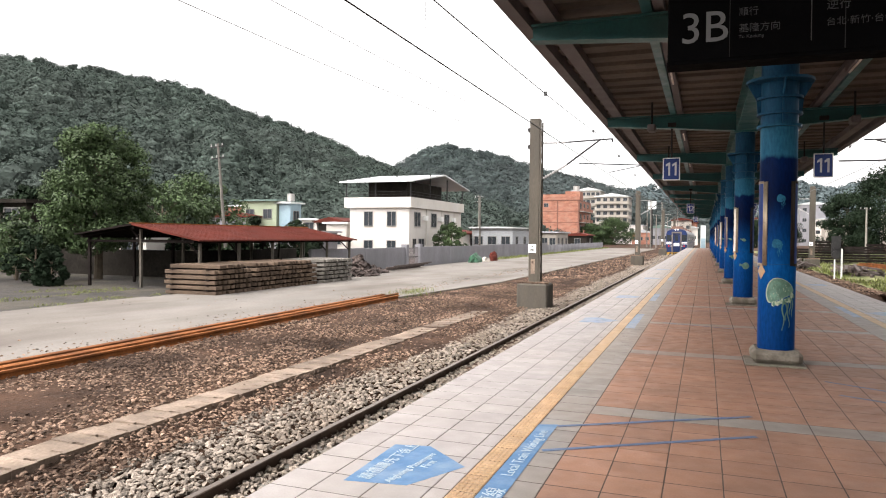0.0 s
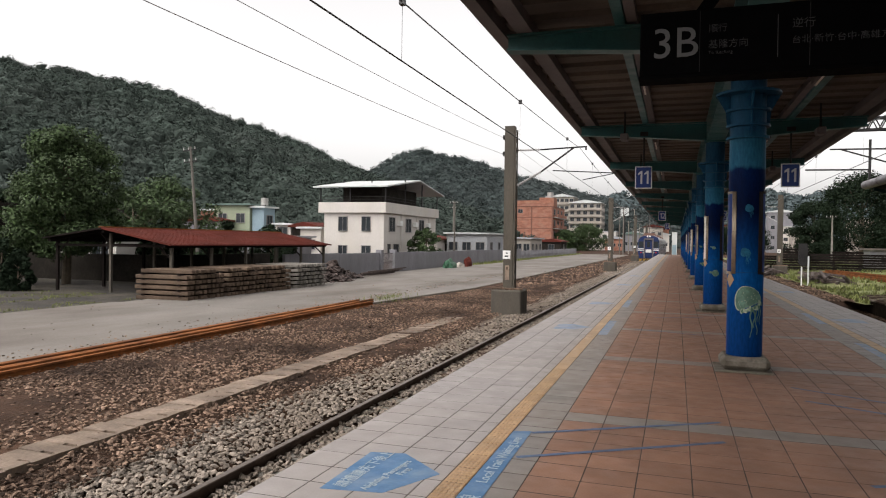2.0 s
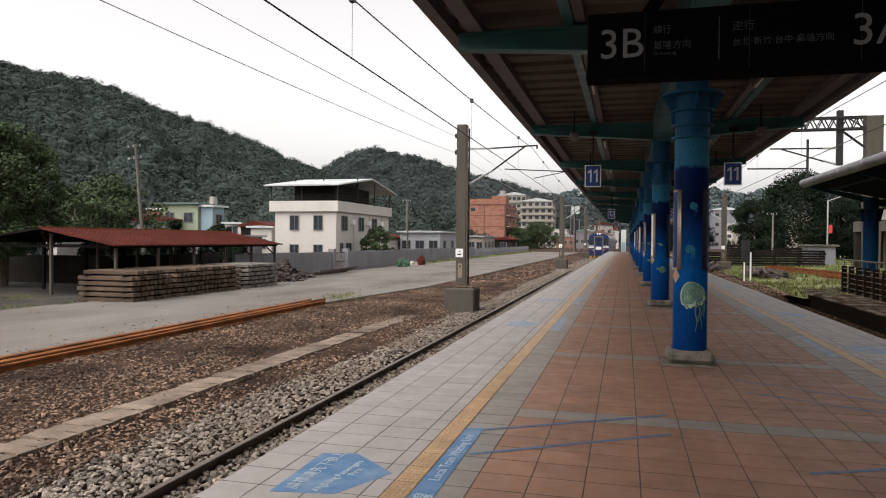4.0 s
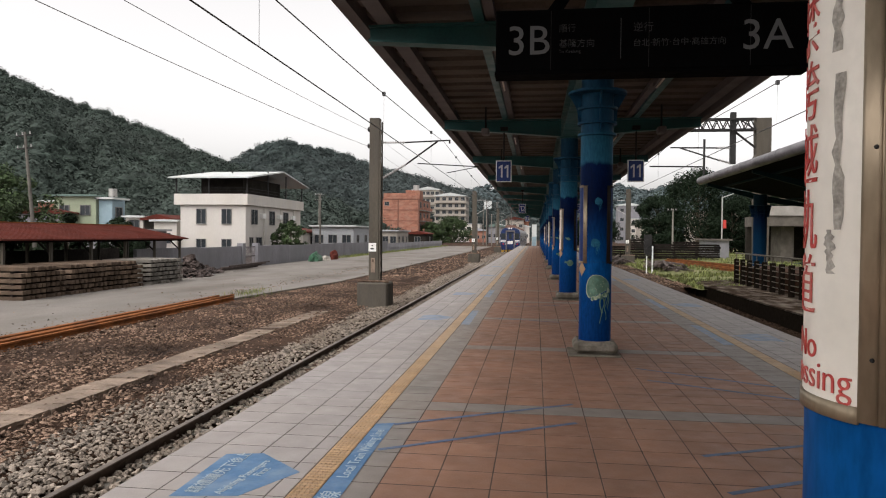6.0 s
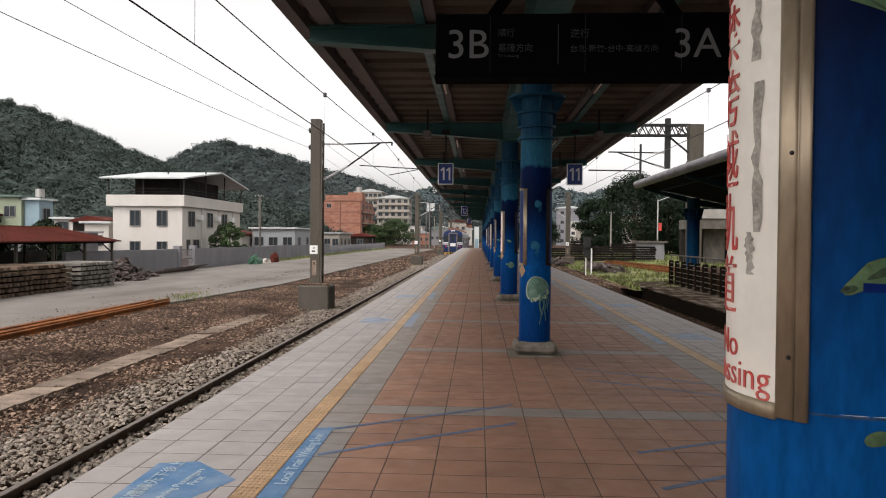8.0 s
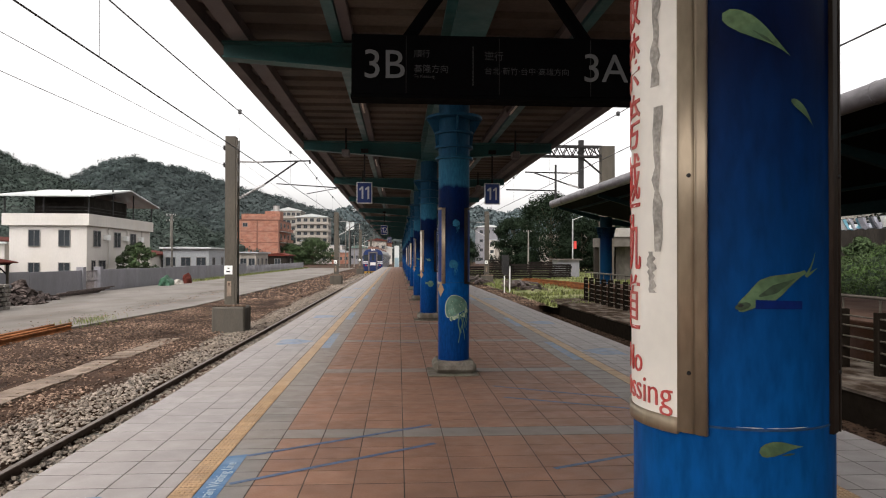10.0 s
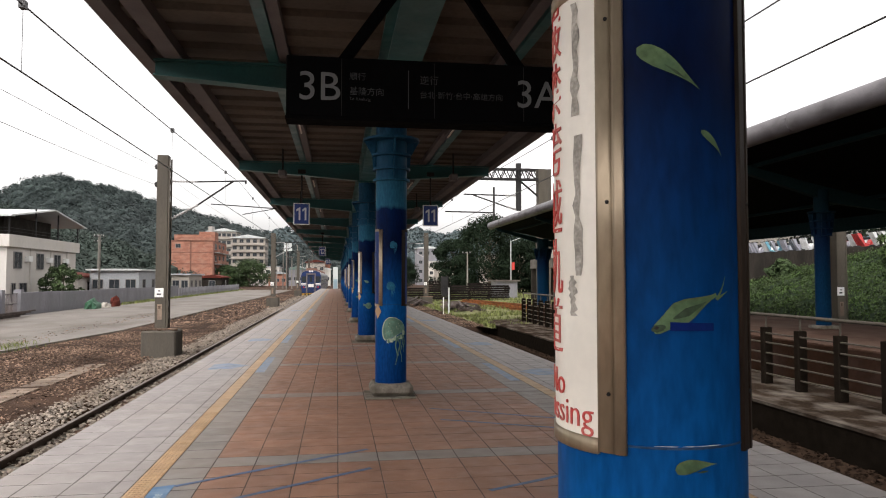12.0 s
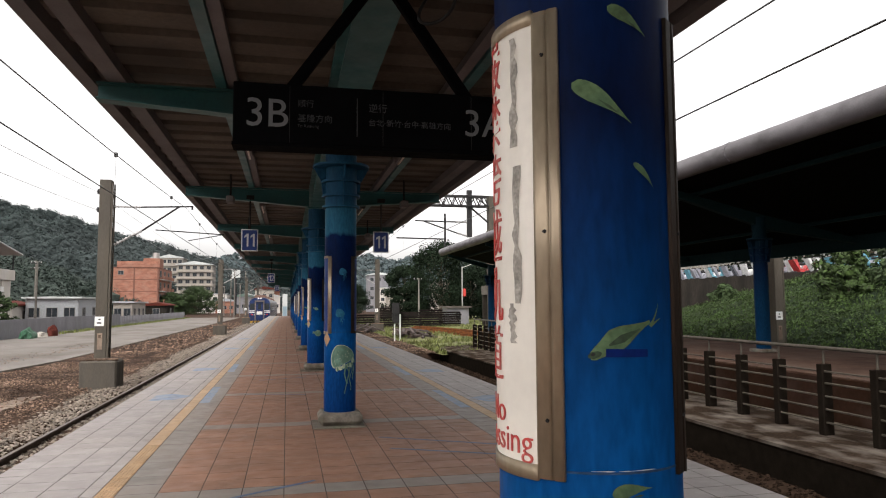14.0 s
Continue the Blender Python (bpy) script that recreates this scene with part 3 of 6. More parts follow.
# cable trough: notched concrete covers in a row
e = thing("cable_trough", (-6.55, 0, GZ + 0.03), "row of pale notched concrete cable trough covers half sunk in earth", "cable trough")
me = None
rng = random.Random(5)
for k in range(62):
    if me is None:
        bm = bmesh.new()
        prism(bm, [(-0.275, -0.147), (0.05, -0.147), (0.05, -0.1), (0.22, -0.1), (0.22, -0.147), (0.275, -0.147), (0.275, 0.147), (-0.275, 0.147)], "z", -0.1, 0.05)
        o = part("cover", bm, "trough", e)
        me = o.data
    else:
        o = new("cover", me)
        o.parent = e
    o.matrix_basis = pose(rng.uniform(-0.012, 0.012), 2.6 + 0.3 * k, rng.uniform(-0.012, 0.01) - 0.0008 * k, rng.uniform(-1, 1), rng.uniform(-1.5, 1.5), rng.uniform(-1.5, 1.5))

def road_grit(rng, n):
    x = -11.25 - np.abs(rng.normal(0, 0.7, n))
    y = 5 + 45 * rng.uniform(0, 1, n) ** 1.5
    wide = rng.uniform(0, 1, n) < 0.1
    return np.stack((np.where(wide, rng.uniform(-18.5, -11.3, n), x), y, np.full(n, GZ + 0.095)), 1)


tagged(rocks("road_grit", 1300, road_grit, (0.01, 0.035), "chips", 0.6, 9), "loose stones strewn along the edge of the concrete road", "stones", kind="stuff")


def rail_end_weeds(rng, n):
    return np.stack((-11.0 + rng.normal(0, 0.35, n), 26.2 + rng.normal(0, 1.0, n), np.full(n, GZ)), 1)


tagged(part("grass", blades(420, rail_end_weeds, (0.08, 0.3), (0.008, 0.02), 17, 0.8), "grass"), "tuft of weeds at the end of the spare rails", "grass", kind="stuff")

# rusty spare rails laid along the road's edge
e = thing("rail_pile", (0, 0, GZ), "rust-orange spare rails lying in rows along the yard", "rails")
for i, (x, y0, y1) in enumerate(((-11.3, -6, 24.3), (-11.12, -8, 23.2), (-10.95, -4, 24.8), (-10.75, -9, 22.6), (-10.55, -7, 23.9))):
    o = part("rail", rail_profile(0, 0.17 + 0.02 * (i % 2), y0, y1), "rust", e)
    o.matrix_basis = pose(x + 0.06, 0, 0, 0, 0, 0.5)

# platform body
e = thing("platform", (0, 0, 0), "island platform paved with grey and terracotta tiles", "platform", kind="structure")
part("platform_body", boxed(PL + 0.03, PR - 0.03, -8, P_END, GZ - 0.6, -0.03), "old_concrete", e)
part("coping", boxed(PL, PL + 0.2, -8, P_END, -0.16, -0.0305), "concrete", e)
part("coping", boxed(PR - 0.2, PR, -8, P_END, -0.16, -0.0305), "concrete", e)
part("grout", boxed(PL + 0.003, PR - 0.003, -8, P_END, -0.0295, -0.0006), "grout", e)
PLATFORM = e

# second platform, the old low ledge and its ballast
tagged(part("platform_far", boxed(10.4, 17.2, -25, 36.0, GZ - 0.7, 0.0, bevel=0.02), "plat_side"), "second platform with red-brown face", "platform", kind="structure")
tagged(part("platform_paving", boxed(10.42, 17.18, -25, 35.9, 0.002, 0.02), "far_paving"), "grey paving of the second platform", "paving", kind="structure")
LEDGE = [(7.95, -25), (10.38, -25), (10.38, 38.5), (8.6, 37.0), (7.95, 35.3)]
e = thing("ledge", (0, 0, 0), "stained low concrete ledge of an older platform, darkened for shade", "ledge", kind="structure")
# The near-black side stands in for the shade below the ledge.
part("ledge_body", prismed(LEDGE, "z", GZ - 0.7, -0.885), "fence", e, "near-black concrete side standing for shade")
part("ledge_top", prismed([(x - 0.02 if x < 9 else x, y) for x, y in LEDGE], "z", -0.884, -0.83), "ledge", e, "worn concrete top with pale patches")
tagged(part("ballast_bed", boxed(3.8, 7.94, -20, 35.2, GZ - 0.8, GZ - 0.36), "ballast_dark"), "bed of dirty ballast darkened for shade between the platforms", "ballast", kind="structure")
tagged(rocks("ballast", 9000, strip(5.6, 7.9, 3.0, 35, GZ - 0.35, 0.03), (0.02, 0.045), "ballast_dark", 0.7, 8), "dirty brown ballast, darkened for shade, beside the platform", "ballast", kind="stuff")

tagged(rocks("ballast", 6000, strip(3.9, 7.9, 35, 75, GZ + 0.03, 0.03), (0.03, 0.06), "chips", 0.7, 18), "brown ballast beside the far end of the platform", "ballast", kind="stuff")

# rough grass on the right
def turf_h(x, y):
    return GZ + 0.06 + 0.12 * noise.noise((x * 0.3, y * 0.3, 5)) + 0.05 * noise.noise((x * 1.3, y * 1.3, 7))


tagged(part("turf", grid_sheet(7.6, 40, 33, 140, 60, 120, turf_h), "turf", smooth=True), "patchy yellow-green turf of the disused yard", "grass", kind="structure")


def turf_spots(rng, n):
    x = 7.7 + 26 * rng.uniform(0, 1, n) ** 1.3
    y = 33.5 + 80 * rng.uniform(0, 1, n) ** 1.4
    keep = np.array([noise.noise((a * 0.25, b * 0.25, 9)) > -0.12 for a, b in zip(x, y)])
    x, y = x[keep], y[keep]
    return np.stack((x, y, np.array([turf_h(a, b) for a, b in zip(x, y)])), 1)


tagged(part("grass", blades(30000, turf_spots, (0.1, 0.3), (0.02, 0.05), 4, 0.8), "grass"), "tufts of rough yellow-green grass", "grass", kind="stuff")


def verge(rng, n):
    x = -19.9 + rng.uniform(0, 1.2, n)
    y2 = rng.uniform(60, 140, n)
    m = rng.uniform(0, 1, n) < 0.5
    return np.stack((np.where(m, x, -19.6 + rng.uniform(0, 0.8, n)), np.where(m, y2, rng.uniform(70, 150, n)), np.full(n, GZ)), 1)


tagged(part("grass", blades(5000, verge, (0.1, 0.4), (0.02, 0.05), 6), "grass"), "weeds along the edge of the concrete road", "grass", kind="stuff")


def yard_weeds(rng, n):
    x = rng.uniform(-21.5, -19.3, n) - rng.uniform(0, 1, n) ** 2 * 6
    y = rng.uniform(8, 23, n)
    keep = np.array([noise.noise((a * 0.5, b * 0.5, 6)) > 0.08 for a, b in zip(x, y)])
    return np.stack((x, y, np.full(n, GZ + 0.05)), 1)[keep]


tagged(part("grass", blades(9000, yard_weeds, (0.03, 0.1), (0.006, 0.016), 7, 0.9), "grass"), "sparse weeds in front of the shed", "grass", kind="stuff")

# ---- hills ----
def skyline(*pts):
    """Height of a ridge in degrees over the horizon, read off between (azimuth, height) pairs."""
    az, el = zip(*pts)
    return lambda a: float(np.interp(a, az, el))


ridge_left = skyline((-75, 12.6), (-60, 12.2), (-52.7, 12.0), (-46.4, 11.8), (-43.7, 11.5), (-41.3, 11.2), (-39.7, 10.8), (-37.6, 9.9), (-35.5, 9.2), (-33.3, 8.7),
                     (-31.1, 7.9), (-28.8, 7.0), (-26.5, 6.1), (-24.7, 5.4), (-20, 3.8), (-14, 2.0), (-8, 0.2))
ridge_mid = skyline((-40, 1.0), (-30, 3.5), (-26, 5.1), (-24.5, 5.6), (-23.6, 6.2), (-22.3, 7.0), (-20.5, 7.5), (-19.4, 7.3), (-17.7, 6.9), (-15.9, 6.5), (-14.1, 5.9),
                    (-11.4, 5.2), (-9.1, 4.6), (-7.3, 4.0), (-5.9, 3.7), (-3, 2.6), (2, 1.6), (16, 0))
ridge_far = skyline((-14, 3.0), (-6, 3.6), (-3.9, 4.1), (-3, 3.7), (0, 3.3), (6.4, 4.2), (7.8, 3.9), (8.9, 3.6), (12, 4.4), (13.4, 5.0), (30, 5.0), (75, 3.0))


def sprays(centres, per, spread, size, seed):
    """Three-cornered sprays of leaves over the upper part of many crowns, each facing outwards and a little at random."""
    rng = np.random.default_rng(seed)
    c = np.repeat(np.asarray(centres, float), per, 0)
    n = len(c)
    d = rng.normal(size=(n, 3))
    d[:, 2] = np.abs(d[:, 2]) * 1.1 - 0.35
    d /= np.linalg.norm(d, axis=1, keepdims=True)
    sp = np.repeat(np.asarray(spread, float), per)[:, None]
    lump = 1 + 0.22 * np.sin(d[:, :1] * 5 + c[:, :1]) * np.cos(d[:, 1:2] * 4 + c[:, 1:2])
    p = c + d * sp * lump * rng.uniform(0.82, 1.06, (n, 1)) * np.array([1, 1, 0.85])
    nrm = d + rng.normal(size=(n, 3)) * 0.22
    u = np.cross(nrm, rng.normal(size=(n, 3)))
    u /= np.linalg.norm(u, axis=1, keepdims=True)
    w = np.cross(nrm, u)
    w /= np.linalg.norm(w, axis=1, keepdims=True)
    s = rng.uniform(size[0], size[1], (n, 1))
    v = np.stack((p - u * s, p + u * s * 0.8 - w * s * 0.4, p + u * s * 0.3 + w * s), 1).reshape(-1, 3)
    k = (np.arange(n) * 3)[:, None]
    return (v.tolist(), [], (k + [0, 1, 2]).tolist())


def hill(name, ridge, az0, az1, r0, r1, naz, nr, material, seed, label, clump, count, leaves, leaf, dense):
    """A slope rising to its skyline, covered with rounded tree crowns: a dark core and a shell of leaf sprays each."""
    def h(az, u):
        top = math.tan(radians(max(0.0, ridge(az)))) * r1 + 2.8 - 0.75 * clump[1]
        wob = noise.noise((az * 0.25, u * 3, seed)) * 0.13 * math.sin(math.pi * u)
        return -1.4 + max(0.3, top) * max(0, min(1, (u ** 0.9) + wob))
    vs, fs = [], []
    for j in range(nr):
        u = j / (nr - 1)
        for i in range(naz):
            az = az0 + (az1 - az0) * i / (naz - 1)
            r = r0 + (r1 - r0) * u
            vs.append((r * math.sin(radians(az)), r * math.cos(radians(az)), h(az, u)))
    for j in range(nr - 1):
        for i in range(naz - 1):
            fs.append((j * naz + i, j * naz + i + 1, (j + 1) * naz + i + 1, (j + 1) * naz + i))
    rr = np.random.default_rng(seed)
    ico = bmesh.new()
    bmesh.ops.create_icosphere(ico, subdivisions=1, radius=1)
    bv = np.array([v.co[:] for v in ico.verts])
    bf = np.array([[v.index for v in f.verts] for f in ico.faces])
    ico.free()
    pts, sz = [], []
    while len(pts) < count:
        az, u = rr.uniform(*dense) if rr.uniform() < 0.92 else rr.uniform(az0, az1), rr.uniform(0, 1.0) ** 0.8
        if ridge(az) < 0.4:
            continue
        on_top = rr.uniform() < 0.05
        if on_top:
            u = 1.0
        r = r0 + (r1 - r0) * u
        s = rr.uniform(*clump) * (0.62 if on_top else 1.0)
        lift = rr.uniform(0.3, 1.2) if on_top else rr.uniform(-0.25, 0.4)
        pts.append((r * math.sin(radians(az)), r * math.cos(radians(az)), h(az, u) + s * lift))
        sz.append(s)
    pts, sz = np.array(pts), np.array(sz)
    v = bv[None] * 0.72 * sz[:, None, None] * np.array([1, 1, 0.8]) + pts[:, None]
    f = bf[None] + (np.arange(count) * len(bv))[:, None, None]
    e = thing(name, (0, 0, 0), label, "hill", kind="structure")
    part("hillside", (vs, [], fs), "hill", e)
    o = part("crown_cores", (v.reshape(-1, 3).tolist(), [], f.reshape(-1, 3).tolist()), material, e, smooth=True)
    o["kind"] = "stuff"
    o = part("foliage", sprays(pts, leaves, sz, leaf, seed), material, e)
    o["kind"] = "stuff"
    return e


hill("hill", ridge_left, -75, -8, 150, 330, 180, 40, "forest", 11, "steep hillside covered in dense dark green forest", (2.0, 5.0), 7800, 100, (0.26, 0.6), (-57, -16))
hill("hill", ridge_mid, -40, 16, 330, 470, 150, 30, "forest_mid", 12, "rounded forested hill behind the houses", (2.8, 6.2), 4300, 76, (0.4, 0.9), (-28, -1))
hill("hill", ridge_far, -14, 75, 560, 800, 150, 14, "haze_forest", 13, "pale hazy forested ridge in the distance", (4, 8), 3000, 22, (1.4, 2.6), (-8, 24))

# ---- canopy over the platform ----
e = thing("platform_canopy", (0, 0, 0), "steel platform canopy with teal beams and brown ribbed deck", "canopy")
RX = 2.82
bm = bmesh.new()
prof = []
y = -6.0
while y < 93.9:
    prof += [(y, 4.13), (y + 0.34, 4.13), (y + 0.38, 4.195), (y + 0.56, 4.195)]
    y += 0.6
prof += [(94, 4.13), (94, 4.26), (-6, 4.26)]
prism(bm, prof, "x", CX - RX, CX + RX)
part("roof_deck", bm, "deck", e)
for s in (-1, 1):
    part("fascia", boxed(*sorted((CX + s * (RX + 0.004), CX + s * (RX + 0.16))), -6, 94, 3.98, 4.28), "fascia", e, "grey metal gutter fascia")
    xe = CX + s * (RX - 0.25)
    part("edge_purlin", boxed(xe - 0.1, xe + 0.1, -6, 94, 3.992, 4.128), "fascia", e)
    xm = CX + s * 1.42
    part("purlin", boxed(xm - 0.06, xm + 0.06, -6, 94, 3.992, 4.128), "teal", e)
    part("purlin", boxed(*sorted((xm - s * 0.07, xm - s * 0.19)), -6, 94, 4.03, 4.127), "fascia", e, "grey-brown batten channel beside the teal purlin")
bm = prismed([(CX + a, z) for a, z in ((-0.17, 3.58), (0.17, 3.58), (0.17, 3.61), (0.02, 3.61), (0.02, 4.1), (0.17, 4.1), (0.17, 4.127), (-0.17, 4.127), (-0.17, 4.1), (-0.02, 4.1), (-0.02, 3.61), (-0.17, 3.61))], "y", -6, 94)
part("ridge_beam", bm, "teal", e)
for yc in COLS:
    for s in (-1, 1):
        bm = bmesh.new()
        tip = CX + s * (RX - 0.03)
        root = CX + s * 0.18
        o = [(root, 3.99), (tip, 3.99), (tip, 3.81), (CX + s * 1.6, 3.73), (root, 3.62)]
        prism(bm, o if s < 0 else o[::-1], "y", yc - 0.012, yc + 0.012)
        fl = [(root, 3.6), (CX + s * 1.6, 3.71), (tip, 3.79), (tip, 3.815), (CX + s * 1.6, 3.735), (root, 3.625)]
        prism(bm, fl, "y", yc - 0.1, yc + 0.1)
        box(bm, *sorted((root, tip)), yc - 0.1, yc + 0.1, 3.965, 3.988)
        part("beam", bm, "teal", e)
for yc in COLS[:7]:
    for s in (-1, 1):
        xm = CX + s * 1.28
        o = part("lamp_batten", boxed(xm - 0.05, xm + 0.05, yc + 2.4, yc + 3.7, 3.945, 4.028), "fascia", e, "unlit fluorescent batten")
        part("tube_lamp", tubed((xm, yc + 2.45, 3.93), (xm, yc + 3.65, 3.93), 0.016), "poster", o, "unlit white tube")


# ---- columns ----
def column(yc):
    e = thing("canopy_column", (CX, yc, 0), "round steel column painted as a blue sea scene", "column", group="platform columns")
    part("base_plate", boxed(-0.32, 0.28, -0.32, 0.28, -0.001, 0.02, bevel=0.006), "footing", e)
    part("footing", boxed(-0.255, 0.255, -0.255, 0.255, 0.021, 0.165, bevel=0.045), "footing", e, "chipped concrete footing")
    part("shaft", tubed((0, 0, 0.15), (0, 0, 3.6), 0.19, seg=48), "sea", e, smooth=True)
    for z, r in ((2.615, 0.228), (2.75, 0.232), (2.925, 0.236), (3.11, 0.345)):
        part("collar", tubed((0, 0, z - 0.014), (0, 0, z + 0.014), r, seg=36), "sea", e, smooth=True)
    for k in range(4):
        flared = [(0.18, 2.75), (0.225, 2.75), (0.24, 2.92), (0.34, 3.1), (0.18, 3.1)]
        slim = [(0.18, 2.62), (0.224, 2.62), (0.232, 2.92), (0.33, 3.1), (0.18, 3.1)]
        part("gusset", prismed(slim if k == 0 else flared, "y", -0.007, 0.007), "sea", e).matrix_basis = pose(0, 0, 0, 0, 0, 275 + 90 * k)
    part("seam", tubed((0, 0, 1.1), (0, 0, 1.104), 0.1915, seg=40), "seam", e, "scuffed welded seam")
    part("head_plate", boxed(-0.22, 0.22, -0.22, 0.22, 3.55, 3.578), "teal", e)
    return e


def notice(yc, facing, board, label, z0=1.105, z1=1.985, half=53, steel="frame_steel"):
    """A curved notice board in a steel frame, bent round the column."""
    n = thing("notice_board", (CX, yc, 0), label, "notice")
    r = 0.19
    w = radians(half) * r
    f = radians(half - 16.5) * r
    part("board", patch([(0, -f, f), (z1 - z0, -f, f)], facing, z0, r, 0.004, 24), board, n, smooth=True)
    for a, b in ((-w, -f), (f, w)):
        vs = []
        for sub, th in (((a, a + (b - a) * 0.56), 0.007), ((a + (b - a) * 0.56, a + (b - a) * 0.64), 0.0045), ((a + (b - a) * 0.64, b), 0.009)):
            o = part("frame_strip", patch([(-0.02, *sub), (z1 - z0 + 0.02, *sub)], facing, z0, r, th, 5), steel, n, "tarnished steel frame strip", smooth=True)
            so = o.modifiers.new("thick", "SOLIDIFY")
            so.thickness, so.offset = 0.012, -1
    for h in (-0.025, z1 - z0 - 0.002):
        o = part("frame_strip", patch([(h, -f, f), (h + 0.03, -f, f)], facing, z0, r, 0.008, 16), steel, n, smooth=True)
        so = o.modifiers.new("thick", "SOLIDIFY")
        so.thickness, so.offset = 0.01, -1
    for u in (-w * 0.82, w * 0.82):
        for h in (0.09, 0.45, 0.8):
            t = radians(facing) + u / r
            c = Vector(((r + 0.008) * math.cos(t), (r + 0.008) * math.sin(t), z0 + h * (z1 - z0) / 0.87))
            d = Vector((math.cos(t), math.sin(t), 0))
            part("bolt", tubed(c, c + d * 0.004, 0.0042, 0.003, 8), "iron", n)
    return n


COLUMN = {yc: column(yc) for yc in COLS}

# ---- hanging platform sign ----
def sign_board():
    e = thing("hanging_sign", (0.845, 4.65, 2.48), "long black hanging platform sign with white lettering", "sign")
    part("box", boxed(-0.98, 0.98, -0.09, 0.09, 0, 0.4, bevel=0.006), "black", e)
    part("trim_bar", boxed(-0.985, 0.985, -0.096, 0.096, -0.02, 0.0), "black", e)
    for x in (-0.62, 0.0, 0.62):
        part("seam", boxed(x - 0.002, x + 0.002, -0.0915, -0.09, 0.01, 0.39), "iron", e)
    part("divider", boxed(-0.178, -0.173, -0.092, -0.0902, 0.07, 0.33), "grey_text", e)

    def put(text, x, z, size, m="white_text", name="lettering"):
        words(text, size, m, name, e, pose(x, -0.0925, z, 90))
    put("3B", -0.91, 0.11, 0.27)
    put("3A", 0.56, 0.11, 0.27)
    put("順行", -0.57, 0.255, 0.055, "grey_text")
    put("基隆方向", -0.57, 0.155, 0.058, "grey_text")
    put("To Keelung", -0.57, 0.115, 0.03, "grey_text")
    put("逆行", -0.1, 0.245, 0.065, "grey_text")
    put("台北‧新竹‧台中‧高雄方向", -0.1, 0.15, 0.053, "grey_text")
    for s in (-1, 1):
        part("hanger", prismed([(s * 0.66, 0.39), (s * 0.57, 0.39), (s * 0.06, 1.12), (s * 0.15, 1.12)], "y", -0.03, 0.03), "black", e)
    part("hanger_plate", boxed(-0.16, 0.16, -0.06, 0.06, 1.105, 1.125), "iron", e)
    return e


sign_board()


def number_sign(x, y, num):
    e = thing("number_sign", (x, y, 2.6), "navy car number sign with white border on a hanging rod", "sign", group="car number signs")
    part("plate", boxed(-0.175, 0.175, -0.02, 0.02, 0, 0.48, bevel=0.006), "white_metal", e)
    part("face", boxed(-0.155, 0.155, -0.024, -0.0202, 0.02, 0.46), "navy", e)
    for i, ch in enumerate(num):
        if ch == "1":
            one = [(0.0, 0.0), (0.038, 0.0), (0.038, 0.28), (0.008, 0.28), (-0.05, 0.235), (-0.05, 0.19), (0.0, 0.222)]
            part("numeral", prismed([(px - 0.062 + 0.13 * i, pz + 0.1) for px, pz in one], "y", -0.0265, -0.0245), "numeral", e)
            continue
        words(ch, 0.4, "numeral", "numeral", e, pose(-0.07 + 0.14 * i, -0.0255, 0.1, 90) @ Matrix.Diagonal((1.25, 1, 1, 1)), "CENTER")
    part("rod", tubed((0, 0, 0.48), (0, 0, 1.2), 0.018), "iron", e)
    part("bracket", boxed(-0.08, 0.08, -0.05, 0.05, 1.14, 1.22), "iron", e)


for k, num in ((2, "11"), (5, "12"), (8, "13")):
    for x in (-0.585, 2.285):
        number_sign(x, COLS[k] - 0.05, num)


# ---- catenary masts and wires ----
def insulator(parent, a, b, n=9, r=0.05):
    a, b = Vector(a), Vector(b)
    o = part("insulator", tubed(a, b, r * 0.45), "insulator", parent, "ribbed porcelain insulator")
    d = (b - a).normalized()
    bm = bmesh.new()
    for k in range(n):
        c = a + (b - a) * (k + 0.5) / n
        tube(bm, c - d * 0.012, c + d * 0.012, r, r * 0.7, 10)
    part("ribs", bm, "insulator", o)


